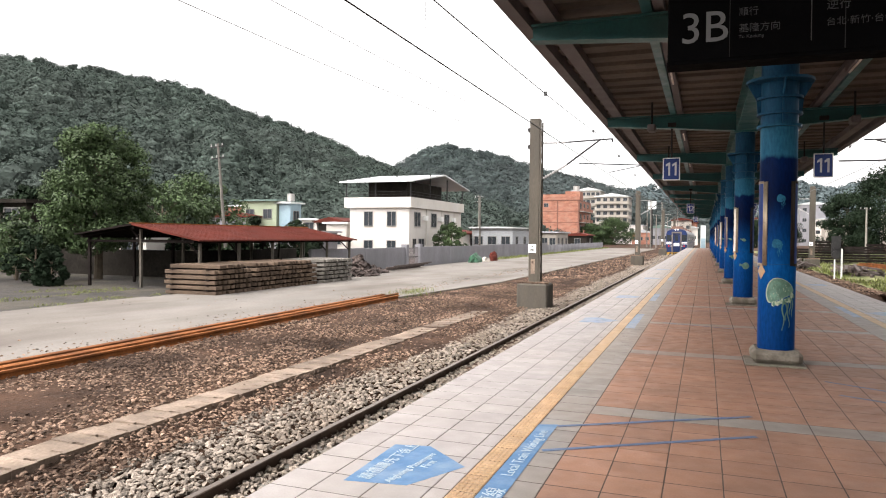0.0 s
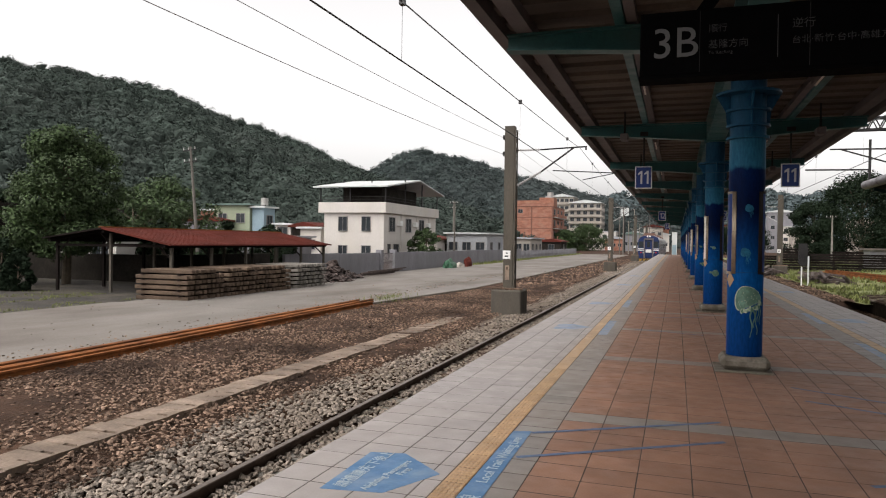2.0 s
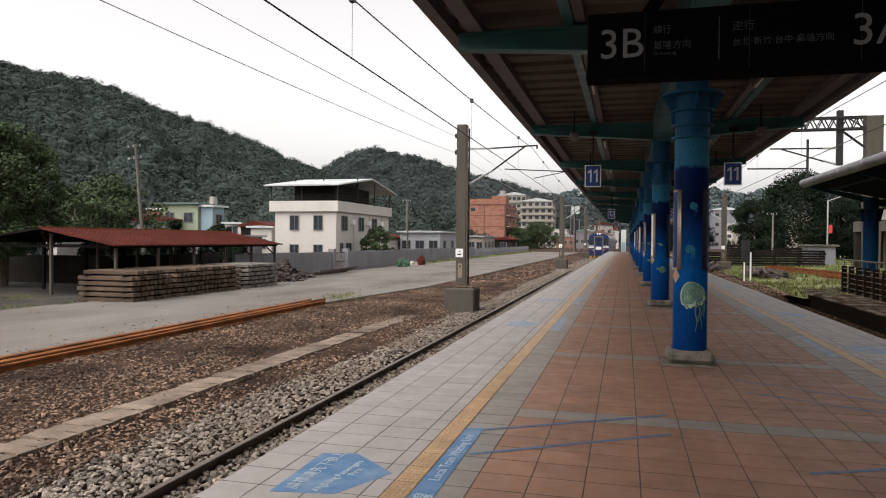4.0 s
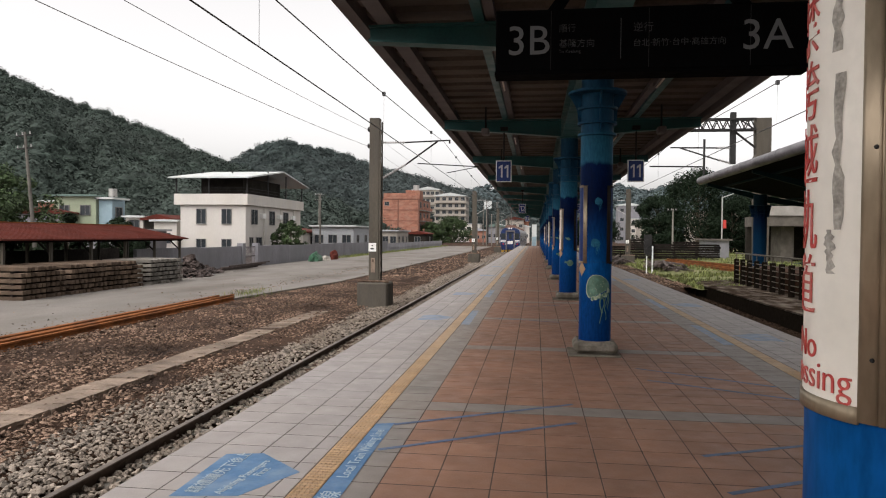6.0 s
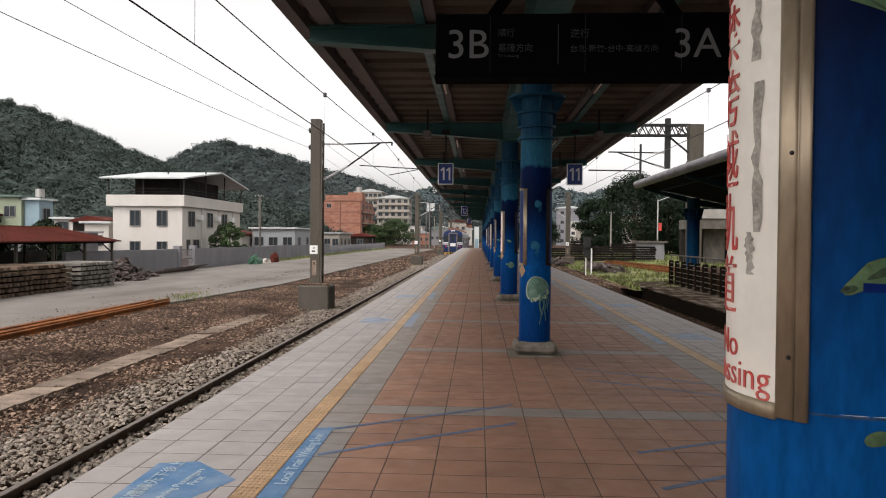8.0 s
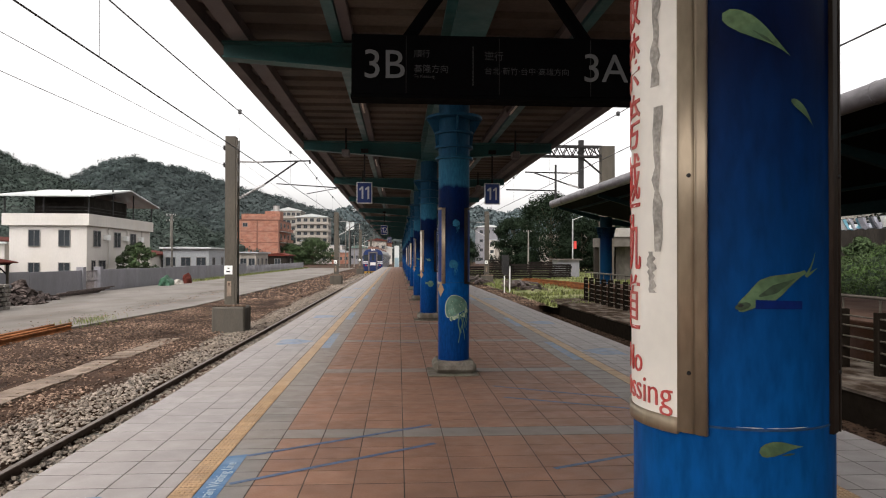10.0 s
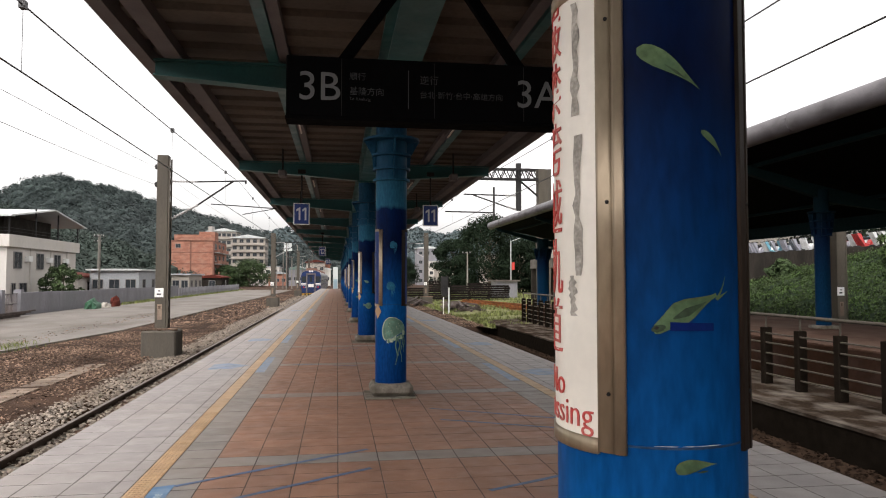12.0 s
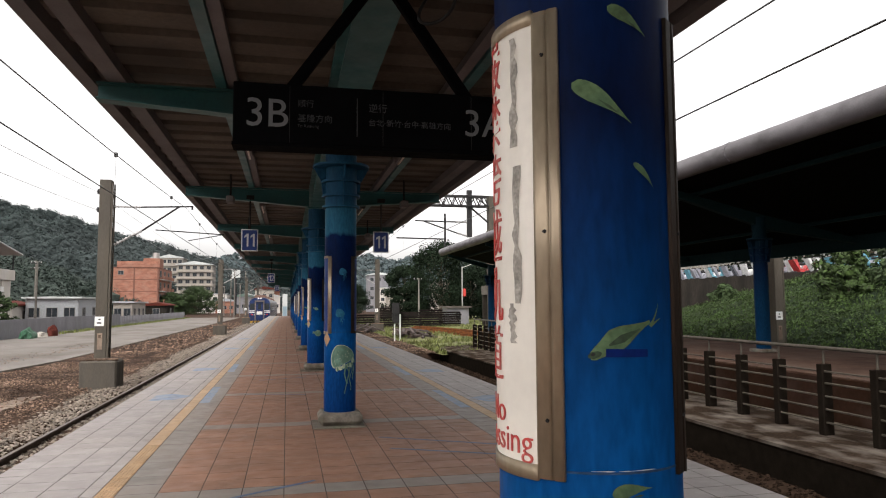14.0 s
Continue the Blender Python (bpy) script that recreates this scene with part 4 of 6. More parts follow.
def mast(x, y, top, side, reach, block=True, arms=True, s=1.0):
    """A concrete catenary mast; side is +1 where its arms reach towards +x."""
    e = thing("catenary_mast", (x, y, GZ), "weathered concrete catenary mast on a square footing", "mast", group="catenary masts")
    h = top - GZ
    if block:
        part("footing", boxed(-0.53, 0.53, -0.5, 0.5, -0.2, 0.82, bevel=0.05), "mast", e, "stained chipped concrete footing")
        for q in range(7):
            part("broken_stone", boxed(-0.09, 0.09, -0.07, 0.07, 0, 0.07, bevel=0.02), "chips", e).matrix_basis = pose(-0.45 + 0.15 * q, -0.36 + 0.05 * (q % 3), 0.815, 0, 0, 37 * q)
    part("shaft", boxed(-0.2, 0.14, -0.17, 0.17, 0.8 if block else -0.2, h, bevel=0.012), "mast", e)
    bm = bmesh.new()
    n = 14
    for k in range(n):
        z0, z1 = 0.9 + (h - 1.2) * k / n, 0.9 + (h - 1.2) * (k + 1) / n
        tube(bm, (0.18, -0.14 if k % 2 else 0.14, z0), (0.18, 0.14 if k % 2 else -0.14, z1), 0.014, seg=5)
    box(bm, 0.15, 0.2, -0.17, -0.14, 0.82, h - 0.1)
    box(bm, 0.15, 0.2, 0.14, 0.17, 0.82, h - 0.1)
    part("ladder_lattice", bm, "mast", e)
    for z in (h - 0.37, h - 0.94):
        part("clamp", boxed(-0.3, -0.19, -0.06, 0.06, z - 0.03, z + 0.03), "iron", e)
        part("pin", tubed((-0.27, 0, z - 0.08), (-0.27, 0, z + 0.08), 0.03), "iron", e)
    part("number_plate", boxed(-0.21, 0.06, -0.178, -0.1705, 1.87, 2.16), "white_metal", e, "small white plate with dark bars")
    part("bar", boxed(-0.1, -0.04, -0.18, -0.1785, 2.05, 2.09), "iron", e)
    part("bar", boxed(-0.14, -0.02, -0.18, -0.1785, 1.94, 1.99), "iron", e)
    part("label_strip", boxed(-0.12, 0.02, -0.178, -0.1705, 1.15, 1.65), "trough", e, "faded vertical label")
    part("bar", boxed(-0.09, -0.02, -0.18, -0.1785, 1.5, 1.6), "timber", e)
    if arms:
        s = side
        zt, zl = 4.57 - GZ, 3.35 - GZ
        part("top_arm", tubed((s * 1.0, 0, zt), (s * reach, 0, zt + 0.06), 0.026), "iron", e)
        insulator(e, (s * 0.2, 0, zt), (s * 1.0, 0, zt))
        part("stay", tubed((s * 1.05, 0, zl + 0.47), (s * (reach - 0.4), 0, zt + 0.04), 0.03), "iron", e)
        insulator(e, (s * 0.22, 0, zl), (s * 1.05, 0, zl + 0.47), 10, 0.065)
        part("register_arm", tubed((s * 1.45, 0, zl + 0.5), (s * (reach + 1.0), 0, zl + 0.38), 0.018), "iron", e)
        part("steady_arm", tubed((s * (reach + 0.9), 0, zl + 0.36), (s * (reach - 0.1), 0, zl + 0.17), 0.014), "iron", e)
        part("drop_bracket", tubed((s * reach, 0, zt + 0.08), (s * reach, 0, zt - 0.05), 0.03), "iron", e)
    return e


for k in range(4):
    mast(-5.35, 23.5 + 39 * k, 5.4, 1, 2.55)
mast(8.15, 62.5, 5.55, -1, 2.6)
mast(8.15, 101.5, 5.55, -1, 2.6)


def wire(name, x, z, y0=-30, y1=170, r=0.011, sag=0.0, span=39, label="thin black overhead wire above the track"):
    pts = []
    for i in range(121):
        y = y0 + (y1 - y0) * i / 120
        u = ((y - 23.5) / span) % 1
        pts.append((x, y, z - sag * 4 * u * (1 - u)))
    return strand(name, pts, r, "wire", None, label, "wire", "overhead wires")


for x, low, top in ((-2.98, 3.51, 4.57), (4.68, 3.58, 4.65)):
    wire("contact_wire", x, low, r=0.009)
    wire("catenary_wire", x, top, sag=0.38, r=0.009)
    for k in range(-4, 24):
        y = 23.5 + 6.5 * k - 3
        u = ((y - 23.5) / 39) % 1
        dz = top - low - 0.38 * 4 * u * (1 - u)
        d = thing("dropper", (x, y, low), "thin dropper wire with a clamp between two overhead wires", "wire", "droppers")
        part("cord", tubed((0, 0, 0), (0, 0, dz), 0.003, seg=4), "wire", d)
        part("clamp", boxed(-0.03, 0.03, -0.04, 0.04, dz - 0.04, dz + 0.04), "wire", d)
for z in (5.02, 4.45):
    o = wire("feeder_wire", -5.63, z, r=0.006, sag=0.38)
    o.data.materials[0] = M["feeder"]

# portal gantry beyond the second platform
e = thing("signal_gantry", (17.8, 58, GZ), "steel lattice gantry on a concrete mast over the far tracks", "gantry")
part("mast", prismed([(-0.55, 11.9), (0.6, 11.9), (0.6, 9.0), (0.9, 8.2), (0.6, 7.6), (0.5, -0.2), (-0.5, -0.2), (-0.6, 7.6), (-0.9, 8.2), (-0.5, 9.0)], "y", -0.4, 0.4), "mast", e)
bm = bmesh.new()
for z in (11.0, 11.85):
    for y in (-0.4, 0.4):
        box(bm, -13.5, -0.55, y - 0.06, y + 0.06, z - 0.06, z + 0.06)
for k in range(16):
    x = -13.4 + 0.8 * k
    for y in (-0.4, 0.4):
        tube(bm, (x, y, 11.0), (x + 0.4, y, 11.85), 0.05, seg=5)
        tube(bm, (x + 0.4, y, 11.85), (x + 0.8, y, 11.0), 0.05, seg=5)
part("truss", bm, "iron", e)
bm = bmesh.new()
tube(bm, (-2.2, 0, 11.0), (-0.5, 0, 9.6), 0.09)
tube(bm, (-1.6, 0, 11.8), (-0.5, 0, 11.0), 0.06)
part("brace", bm, "iron", e)
part("drop_post", boxed(-2.4, -2.0, -0.2, 0.2, 8.3, 12.4), "iron", e)
part("drop_post", boxed(-4.45, -4.3, -0.08, 0.08, 7.0, 10.3), "iron", e)
part("arm", tubed((-8.6, 0, 8.15), (-4.3, 0, 8.1), 0.06), "iron", e)
part("arm", tubed((-7.0, 0, 9.65), (-3.4, 0, 9.6), 0.06), "iron", e)
part("arm", tubed((-6.2, 0, 9.6), (-3.2, 0, 8.6), 0.06), "iron", e)
insulator(e, (-3.6, 0, 9.6), (-2.3, 0, 9.6), 9, 0.13)
insulator(e, (-3.3, 0, 8.65), (-2.3, 0, 8.35), 9, 0.13)


# ---- buildings ----
def window(parent, x, y, z, w, h, face, ac=False, glass="glass"):
    """A recessed window: frame, sill, pane and mullion; face is 's' (towards -y) or 'e' (towards +x)."""
    e = new("window")
    e.parent = parent
    e.matrix_basis = pose(x, y, z, 0, 0, 0 if face == "s" else 90)
    part("pane", boxed(-w / 2, w / 2, -0.03, 0.02, 0, h), glass, e)
    bm = bmesh.new()
    t = 0.06
    box(bm, -w / 2 - t, -w / 2, -0.08, 0.02, -t, h + t)
    box(bm, w / 2, w / 2 + t, -0.08, 0.02, -t, h + t)
    box(bm, -w / 2, w / 2, -0.08, 0.02, h, h + t)
    box(bm, -w / 2, w / 2, -0.12, 0.02, -t, 0)
    box(bm, -0.02, 0.02, -0.06, 0.01, 0, h)
    part("frame", bm, "frame", e)
    return e


def air_con(parent, x, y, z, face):
    o = part("air_conditioner", boxed(-0.4, 0.4, -0.45, 0, 0, 0.55, bevel=0.03), "white_metal", parent, "white window air conditioner")
    o.matrix_basis = pose(x, y, z, 0, 0, 0 if face == "s" else 90)


def house_main():
    e = thing("white_house", (-29.8, 69, GZ), "white rendered three-storey house with a metal-roofed open roof terrace", "house")
    g = GZ
    part("wall", boxed(-7.2, 0, 0, 17, 0, 5.4), "white_wall", e)
    part("parapet", boxed(-7.75, 0.35, -0.35, 17.2, 5.4, 6.55, bevel=0.02), "white_wall", e, "white overhanging parapet")
    part("terrace_floor", boxed(-7.4, 0.05, 0.0, 16.9, 6.552, 6.57), "roof_grey", e)
    for x in (-5.0, -2.2):
        window(e, x + 0.12, -0.005, 3.45, 1.0, 1.5, "s")
        window(e, x + 0.12, -0.005, 0.1, 1.0, 1.7, "s")
    for i, y in enumerate((2.2, 7.2, 11.6)):
        window(e, 0.005, y, 3.45, 1.6, 1.5, "e")
        air_con(e, 0.0, y + 1.9, 4.1, "e")
        part("pilaster", boxed(0.0, 0.12, y + 2.6, y + 3.0, 0, 5.39), "white_wall", e)
    window(e, 0.005, 1.4, 0.4, 0.8, 1.6, "e")
    window(e, 0.005, 3.4, 0.1, 1.5, 1.9, "e")
    bm = bmesh.new()
    prism(bm, [(-0.8, 8.15), (9.2, 9.55), (18.4, 8.3), (18.4, 8.42), (9.2, 9.7), (-0.8, 8.3)], "x", -8.2, 0.7)
    part("roof", bm, "roof_white", e, "pale corrugated metal roof")
    for x in (-7.6, -4.0, 0.2):
        for y in (-0.1, 5.6, 11.2, 16.9):
            part("post", boxed(x - 0.06, x + 0.06, y - 0.06, y + 0.06, 6.55, 8.25 + (1.2 if 3 < y < 14 else 0)), "iron", e)
    # Near-black block that supplies the shade under the terrace roof.
    part("roof_room", boxed(-6.4, -1.6, 3.0, 14, 6.56, 8.55), "dark_wall", e)
    bm = bmesh.new()
    for z in (6.85, 7.15):
        box(bm, 0.24, 0.28, 0, 17, z, z + 0.04)
        box(bm, -7.6, 0.24, -0.16, -0.12, z, z + 0.04)
    part("rail", bm, "iron", e)
    return e


house_main()


def building(name, x0, x1, y0, y1, z0, z1, wall, label, floors=2, ws=3, we=2, roof="roof_grey", over=0.3, win=(1.0, 1.2), slope=0.0, cat="building"):
    e = thing(name, ((x0 + x1) / 2, y0, z0), label, cat)
    w, d, h = (x1 - x0) / 2, y1 - y0, z1 - z0
    part("wall", boxed(-w, w, 0, d, 0, h), wall, e)
    part("roof", prismed([(-w - over, h), (w + over, h), (w + over, h + 0.2), (0, h + 0.2 + slope), (-w - over, h + 0.2)], "y", -over, d + over), roof, e)
    fh = h / floors
    for f in range(floors):
        z = fh * f + fh * 0.35
        for i in range(ws):
            window(e, -w + 2 * w * (i + 0.5) / ws, -0.005, z, min(win[0], 2 * w / ws * 0.7), min(win[1], fh * 0.5), "s")
        for i in range(we):
            window(e, w + 0.005, d * (i + 0.5) / we, z, min(win[0], d / we * 0.7), min(win[1], fh * 0.5), "e")
    return e


# unfinished red brick block
e = thing("brick_building", (-38, 200, GZ), "four-storey bare red brick apartment block with balconies", "building")
part("wall", boxed(-7.8, 4.3, 0, 22, 0, 13), "brick", e)
part("stair_tower", boxed(-0.2, 4.0, 3, 9, 13, 15.6), "brick", e)
part("parapet", boxed(-6.2, 4.2, -0.15, 0.35, 13, 14.6), "brick", e)
part("water_tank", tubed((2.5, 6, 15.6), (2.5, 6, 17.3), 0.9, seg=14), "aluminium", e)
for z in (3.2, 6.4, 9.6, 12.7):
    part("floor_band", boxed(-7.85, 4.35, -0.06, 22.05, z, z + 0.22), "brick_joint", e)
for x in (-7.8, -1.8, 4.2):
    part("corner_band", boxed(x - 0.2, x + 0.15, -0.08, 0.0, 0, 12.9), "brick_joint", e)
for f in range(4):
    z = 3.2 * f + 0.9
    for y in (3, 9.5, 16):
        window(e, 4.305, y, z, 2.2, 1.6, "e")
        b = part("balcony", boxed(4.3, 5.6, y - 2.2, y + 2.2, z - 0.9, z - 0.7), "concrete", e)
        part("balcony_wall", boxed(5.45, 5.6, y - 2.2, y + 2.2, z - 0.7, z + 0.2), "brick", b)
window(e, -5.2, -0.005, 11.0, 1.3, 1.0, "s")

# apartment towers on the slope
for i, (x0, x1, y, z0, z1, fl) in enumerate(((-48, -33, 330, -2, 20, 7), (-62, -50, 360, -2, 25, 7), (-30, -20, 420, -2, 15, 4), (-20, -12, 470, -2, 13, 4))):
    b = building("apartment_block", x0, x1, y, y + 16, z0, z1, "tower", "beige tiled apartment block with rows of dark windows", fl, 5, 4, "roof_white", 0.6, (1.7, 1.5), 1.5)
    w = (x1 - x0) / 2
    for f in range(1, fl):
        part("ledge", boxed(-w - 0.7, w + 0.7, -0.9, -0.01, (z1 - z0) / fl * f - 0.1, (z1 - z0) / fl * f + 0.35), "tower", b)
# terraced houses climbing the hillside
rng = random.Random(21)
for i in range(9):
    x = -64 + i * 2.6 + rng.uniform(-1, 1)
    building("hillside_house", x - 2.2, x + 2.2, 372 + i * 2, 380 + i * 2, 0, 24.5 + rng.uniform(-3, 3), "white_wall", "pale terraced house stepping up the hillside", 6, 2, 1, "roof_grey", 0.3, (1.3, 1.2), 1.2, "house")
# low houses near and far along the line
for x0, x1, y0, d, h, wall, roof, fl, ws, we, lab in (
        (-31.2, -25.2, 95, 14, 3.5, "roof_grey", "roof_white", 1, 3, 3, "pale grey single-storey workshop with a flat metal roof"),
        (-25.0, -22.4, 112, 10, 3.0, "tower", "roof_grey", 1, 2, 3, "low cream house beside the boundary wall"),
        (-36.5, -31.6, 92, 8, 2.6, "white_wall", "rust_roof", 1, 1, 1, "small white house with a rust-red roof"),
        (-27.5, -23.5, 150, 9, 2.6, "dark_wall", "rust_roof", 1, 1, 1, "small weathered shed with a rusty roof"),
        (-30, -20, 250, 12, 6.5, "white_wall", "roof_grey", 2, 4, 3, "white two-storey house near the line"),
        (-18, -12, 300, 12, 6.0, "grey_wall", "rust_roof", 2, 3, 2, "grey house with a red roof near the line"),
        (-13, -8, 340, 12, 8, "white_wall", "roof_white", 2, 3, 2, "white two-storey house near the line"),
        (-40, -33, 290, 12, 9, "tower", "roof_grey", 3, 4, 2, "beige three-storey town house"),
        (9, 17, 330, 12, 12, "white_wall", "roof_white", 3, 4, 2, "white house below the far ridge"),
        (20, 30, 300, 12, 9, "tower", "rust_roof", 3, 4, 2, "beige house with a red roof below the ridge"),
        (14, 20, 360, 12, 19, "tower", "roof_grey", 5, 3, 2, "beige apartment house below the ridge"),
        (34, 44, 260, 12, 9, "white_wall", "roof_grey", 3, 4, 2, "white town house behind trees"),
        (52, 66, 240, 14, 11, "tower", "roof_grey", 3, 5, 2, "beige town house behind trees"),
        (-56.0, -50.7, 75, 5, 6.6, "green_wall", "roof_green", 2, 2, 2, "pale green two-storey house with a flat roof"),
        (-50.6, -48.9, 75.4, 2.5, 6.3, "cyan_wall", "roof_white", 2, 0, 1, "narrow pale blue house wall"),
        (-59.6, -56.5, 77, 8, 6.0, "brick", "roof_white", 2, 2, 1, "brick house with a white roof"),
        (-47.6, -45.4, 76, 5, 4.2, "white_wall", "roof_white", 2, 1, 1, "small white house behind the road"),
        (-45.2, -41.8, 76, 7, 3.9, "dark_wall", "rust_roof", 1, 2, 1, "old house with a dark tiled roof"),
        (-58.8, -53.2, 72.4, 2.4, 4.5, "grey_wall", "rust_roof", 1, 2, 1, "lean-to with a rusty roof below the pale green house"),
        (-42.3, -39.6, 73, 4, 3.7, "white_wall", "roof_white", 1, 1, 0, "low white outbuilding with a pale metal roof"),
        (-52, -38, 60, 8, 2.6, "grey_wall", "roof_grey", 1, 4, 1, "low grey house behind the shed"),
        (-41, -36.4, 29, 9, 4.1, "dark_wall", "dark_wall", 2, 2, 1, "dark weathered timber house at the yard's edge"),
        (-36, -31.5, 33, 6, 2.7, "white_wall", "roof_white", 1, 2, 1, "small pale shack behind the trees")):
    building("house", x0, x1, y0, y0 + d, GZ, GZ + h, wall, lab, fl, ws, we, roof, 0.4, (1.2, 1.1), 0.5 if roof == "rust_roof" else 0.05, "house")
e = thing("water_tank", (-49.6, 76.6, 5.35), "steel rooftop water tank on legs", "water tank")
part("tank", tubed((0, 0, 0.25), (0, 0, 1.2), 0.48, seg=16), "aluminium", e, smooth=True)
for dx, dy in ((-.4, -.4), (.4, -.4), (-.4, .4), (.4, .4)):
    part("leg", boxed(dx - .04, dx + .04, dy - .04, dy + .04, -0.3, 0.3), "iron", e)
# pale column building at the end of the line
e = thing("pale_tower", (-0.2, 150, GZ), "narrow pale blue tower beyond the platform's end", "tower")
part("wall", boxed(-0.5, 0.5, 0, 1.2, 0, 4.9), "roof_white", e)
part("door", boxed(-0.4, 0.4, -0.04, -0.002, 0, 2.3), "cyan_wall", e)

# ---- boundary wall ----
e = thing("wall_yard", (-20.4, 0, GZ), "grey cement boundary wall along the road", "wall", kind="structure")
for y0, y1, h in ((33.5, 46.6, 1.55), (49.2, 95, 1.5)):
    n = max(2, round((y1 - y0) / 6.5))
    for k in range(n):
        a, b = y0 + (y1 - y0) * k / n, y0 + (y1 - y0) * (k + 1) / n - 0.03
        part("panel", boxed(-0.1, 0.1, a, b, -0.1, h + (0.04 if k % 3 == 0 else 0), bevel=0.01), "grey_wall", e)
for y in (46.6, 49.2):
    part("gate_pier", boxed(-0.22, 0.22, y - 0.22, y + 0.22, -0.1, 1.75), "grey_wall", e)
e = thing("metal_gate", (-20.4, 46.9, GZ), "pale metal yard gate with upright bars", "gate")
for k in range(13):
    part("upright", boxed(-0.02, 0.02, 0.03 + 0.17 * k, 0.07 + 0.17 * k, 0.1, 1.5), "fascia", e)
for z in (0.15, 0.8, 1.45):
    part("rail", boxed(-0.025, 0.025, 0.02, 2.14, z, z + 0.05), "fascia", e)
e = thing("picket_fence", (-20.4, 95.4, GZ), "grey concrete picket fence along the grass", "fence")
for k in range(60):
    part("picket", boxed(-0.06, 0.06, 0.95 * k, 0.95 * k + 0.55, -0.1, 1.2 + 0.04 * (k % 3)), "grey_wall", e)
part("rail", boxed(-0.03, 0.03, 0, 57, 0.5, 0.62), "grey_wall", e)
e = thing("yard_wall", (-24.6, 23.5, GZ), "dark wall behind the open shed", "wall", kind="structure")
part("panel", boxed(-14, -0.5, 6.3, 6.5, -0.1, 1.5), "dark_wall", e)
part("panel", boxed(-0.7, -0.5, 6.5, 16, -0.1, 1.5), "dark_wall", e)

# ---- open shed ----
def shed():
    e = thing("open_shed", (-23.4, 23.6, GZ), "open-sided shed with a rust-red metal roof on timber posts", "shed")
    part("roof_panel", prismed([(0.55, 2.76), (4.1, 2.1), (4.1, 2.16), (0.55, 2.84)], "y", -0.5, 13.4), "rust_roof", e, "rust-red corrugated sheet")
    part("roof_panel", prismed([(0.55, 2.76), (-2.7, 2.32), (-2.7, 2.38), (0.55, 2.84)], "y", -0.5, 13.4), "timber_dark", e, "near-black roof slope")
    bm = bmesh.new()
    for k in range(46):
        y = -0.5 + 0.3 * k
        prism(bm, [(0.55, 2.84), (4.1, 2.16), (4.1, 2.185), (0.55, 2.865)], "y", y, y + 0.05)
    part("ribs", bm, "rust_roof", e)
    part("ridge_cap", boxed(0.42, 0.68, -0.5, 13.4, 2.83, 2.88), "rust", e)
    for x, zt in ((3.7, 2.15), (0.55, 2.74), (-2.4, 2.34)):
        for k in range(6):
            y = 0.05 + 2.62 * k
            part("post", boxed(x - 0.055, x + 0.055, y - 0.055, y + 0.055, -0.1, zt), "mast" if x > 0 else "timber_dark", e)
            if x:
                s = -1 if x > 0 else 1
                part("brace", tubed((x, y, zt - 0.65), (x + s * 0.7, y, zt - 0.02), 0.04, seg=5), "timber_dark", e)
        part("plate", boxed(x - 0.06, x + 0.06, -0.4, 13.3, zt - 0.14, zt - 0.02), "timber_dark", e)
    for k in range(6):
        y = 0.05 + 2.62 * k
        part("tie_beam", boxed(-2.5, 3.8, y - 0.05, y + 0.05, 2.02, 2.12), "timber_dark", e)
        for s, z in ((1, 2.12), (-0.65, 2.32)):
            part("rafter", tubed((0.55, y, 2.72), (s * 3.9, y, z - 0.03), 0.04, seg=5), "timber_dark", e)


shed()


def sleeper_stack(x, y, nx, rows, layers, material, label, turn=0):
    """Sleepers piled in crossed bearers; ends face the road."""
    e = thing("sleeper_stack", (x, y, GZ + 0.02), label, "sleeper stack", "sleeper stacks", turn=turn)
    r = random.Random(int(y * 10))
    m1 = boxed(-1.2, 1.2, -0.09, 0.09, 0, 0.14, bevel=0.014)
    first = None
    for L in range(layers):
        z = 0.2 * L
        for bx in (-0.85, 0.85):
            part("bearer", boxed(bx - 0.06, bx + 0.06, -0.13, 0.26 * (rows - 1) + 0.13, z, z + 0.055), "timber_dark", e)
        for k in range(rows):
            if L == layers - 1 and r.random() < 0.12:
                continue
            if first is None:
                o = part("sleeper", m1, material, e)
                first = o.data
            else:
                o = new("sleeper", first)
                o.parent = e
            o.matrix_basis = pose(r.uniform(-0.07, 0.05), 0.26 * k + r.uniform(-0.01, 0.01), z + 0.055, 0, 0, r.uniform(-1.6, 1.6))


for i, (y, rows) in enumerate(((21.6, 9), (24.15, 9), (26.7, 9))):
    sleeper_stack(-18.4, y, 1, rows, 6, "timber", "stack of weathered timber railway sleepers beside the road")
sleeper_stack(-18.3, 29.5, 1, 11, 6, "sleeper_conc", "stack of grey concrete railway sleepers beside the road")


def heap(name, x, y, n, r, h, material, label, size=(0.12, 0.3), seed=1, cat="rubble"):
    def f(rng, k):
        d = np.abs(rng.normal(0, 0.5, k)).clip(0, 1)
        a = rng.uniform(0, 6.283, k)
        return np.stack((d * r * np.cos(a) * 1.0, d * r * 1.6 * np.sin(a), (1 - d) * h * rng.uniform(0.2, 1, k)), 1)
    e = thing(name, (x, y, GZ + 0.05), label, cat)
    o = rocks("debris", n, f, size, material, 0.6, seed, e)
    o["kind"] = "stuff"
    return e


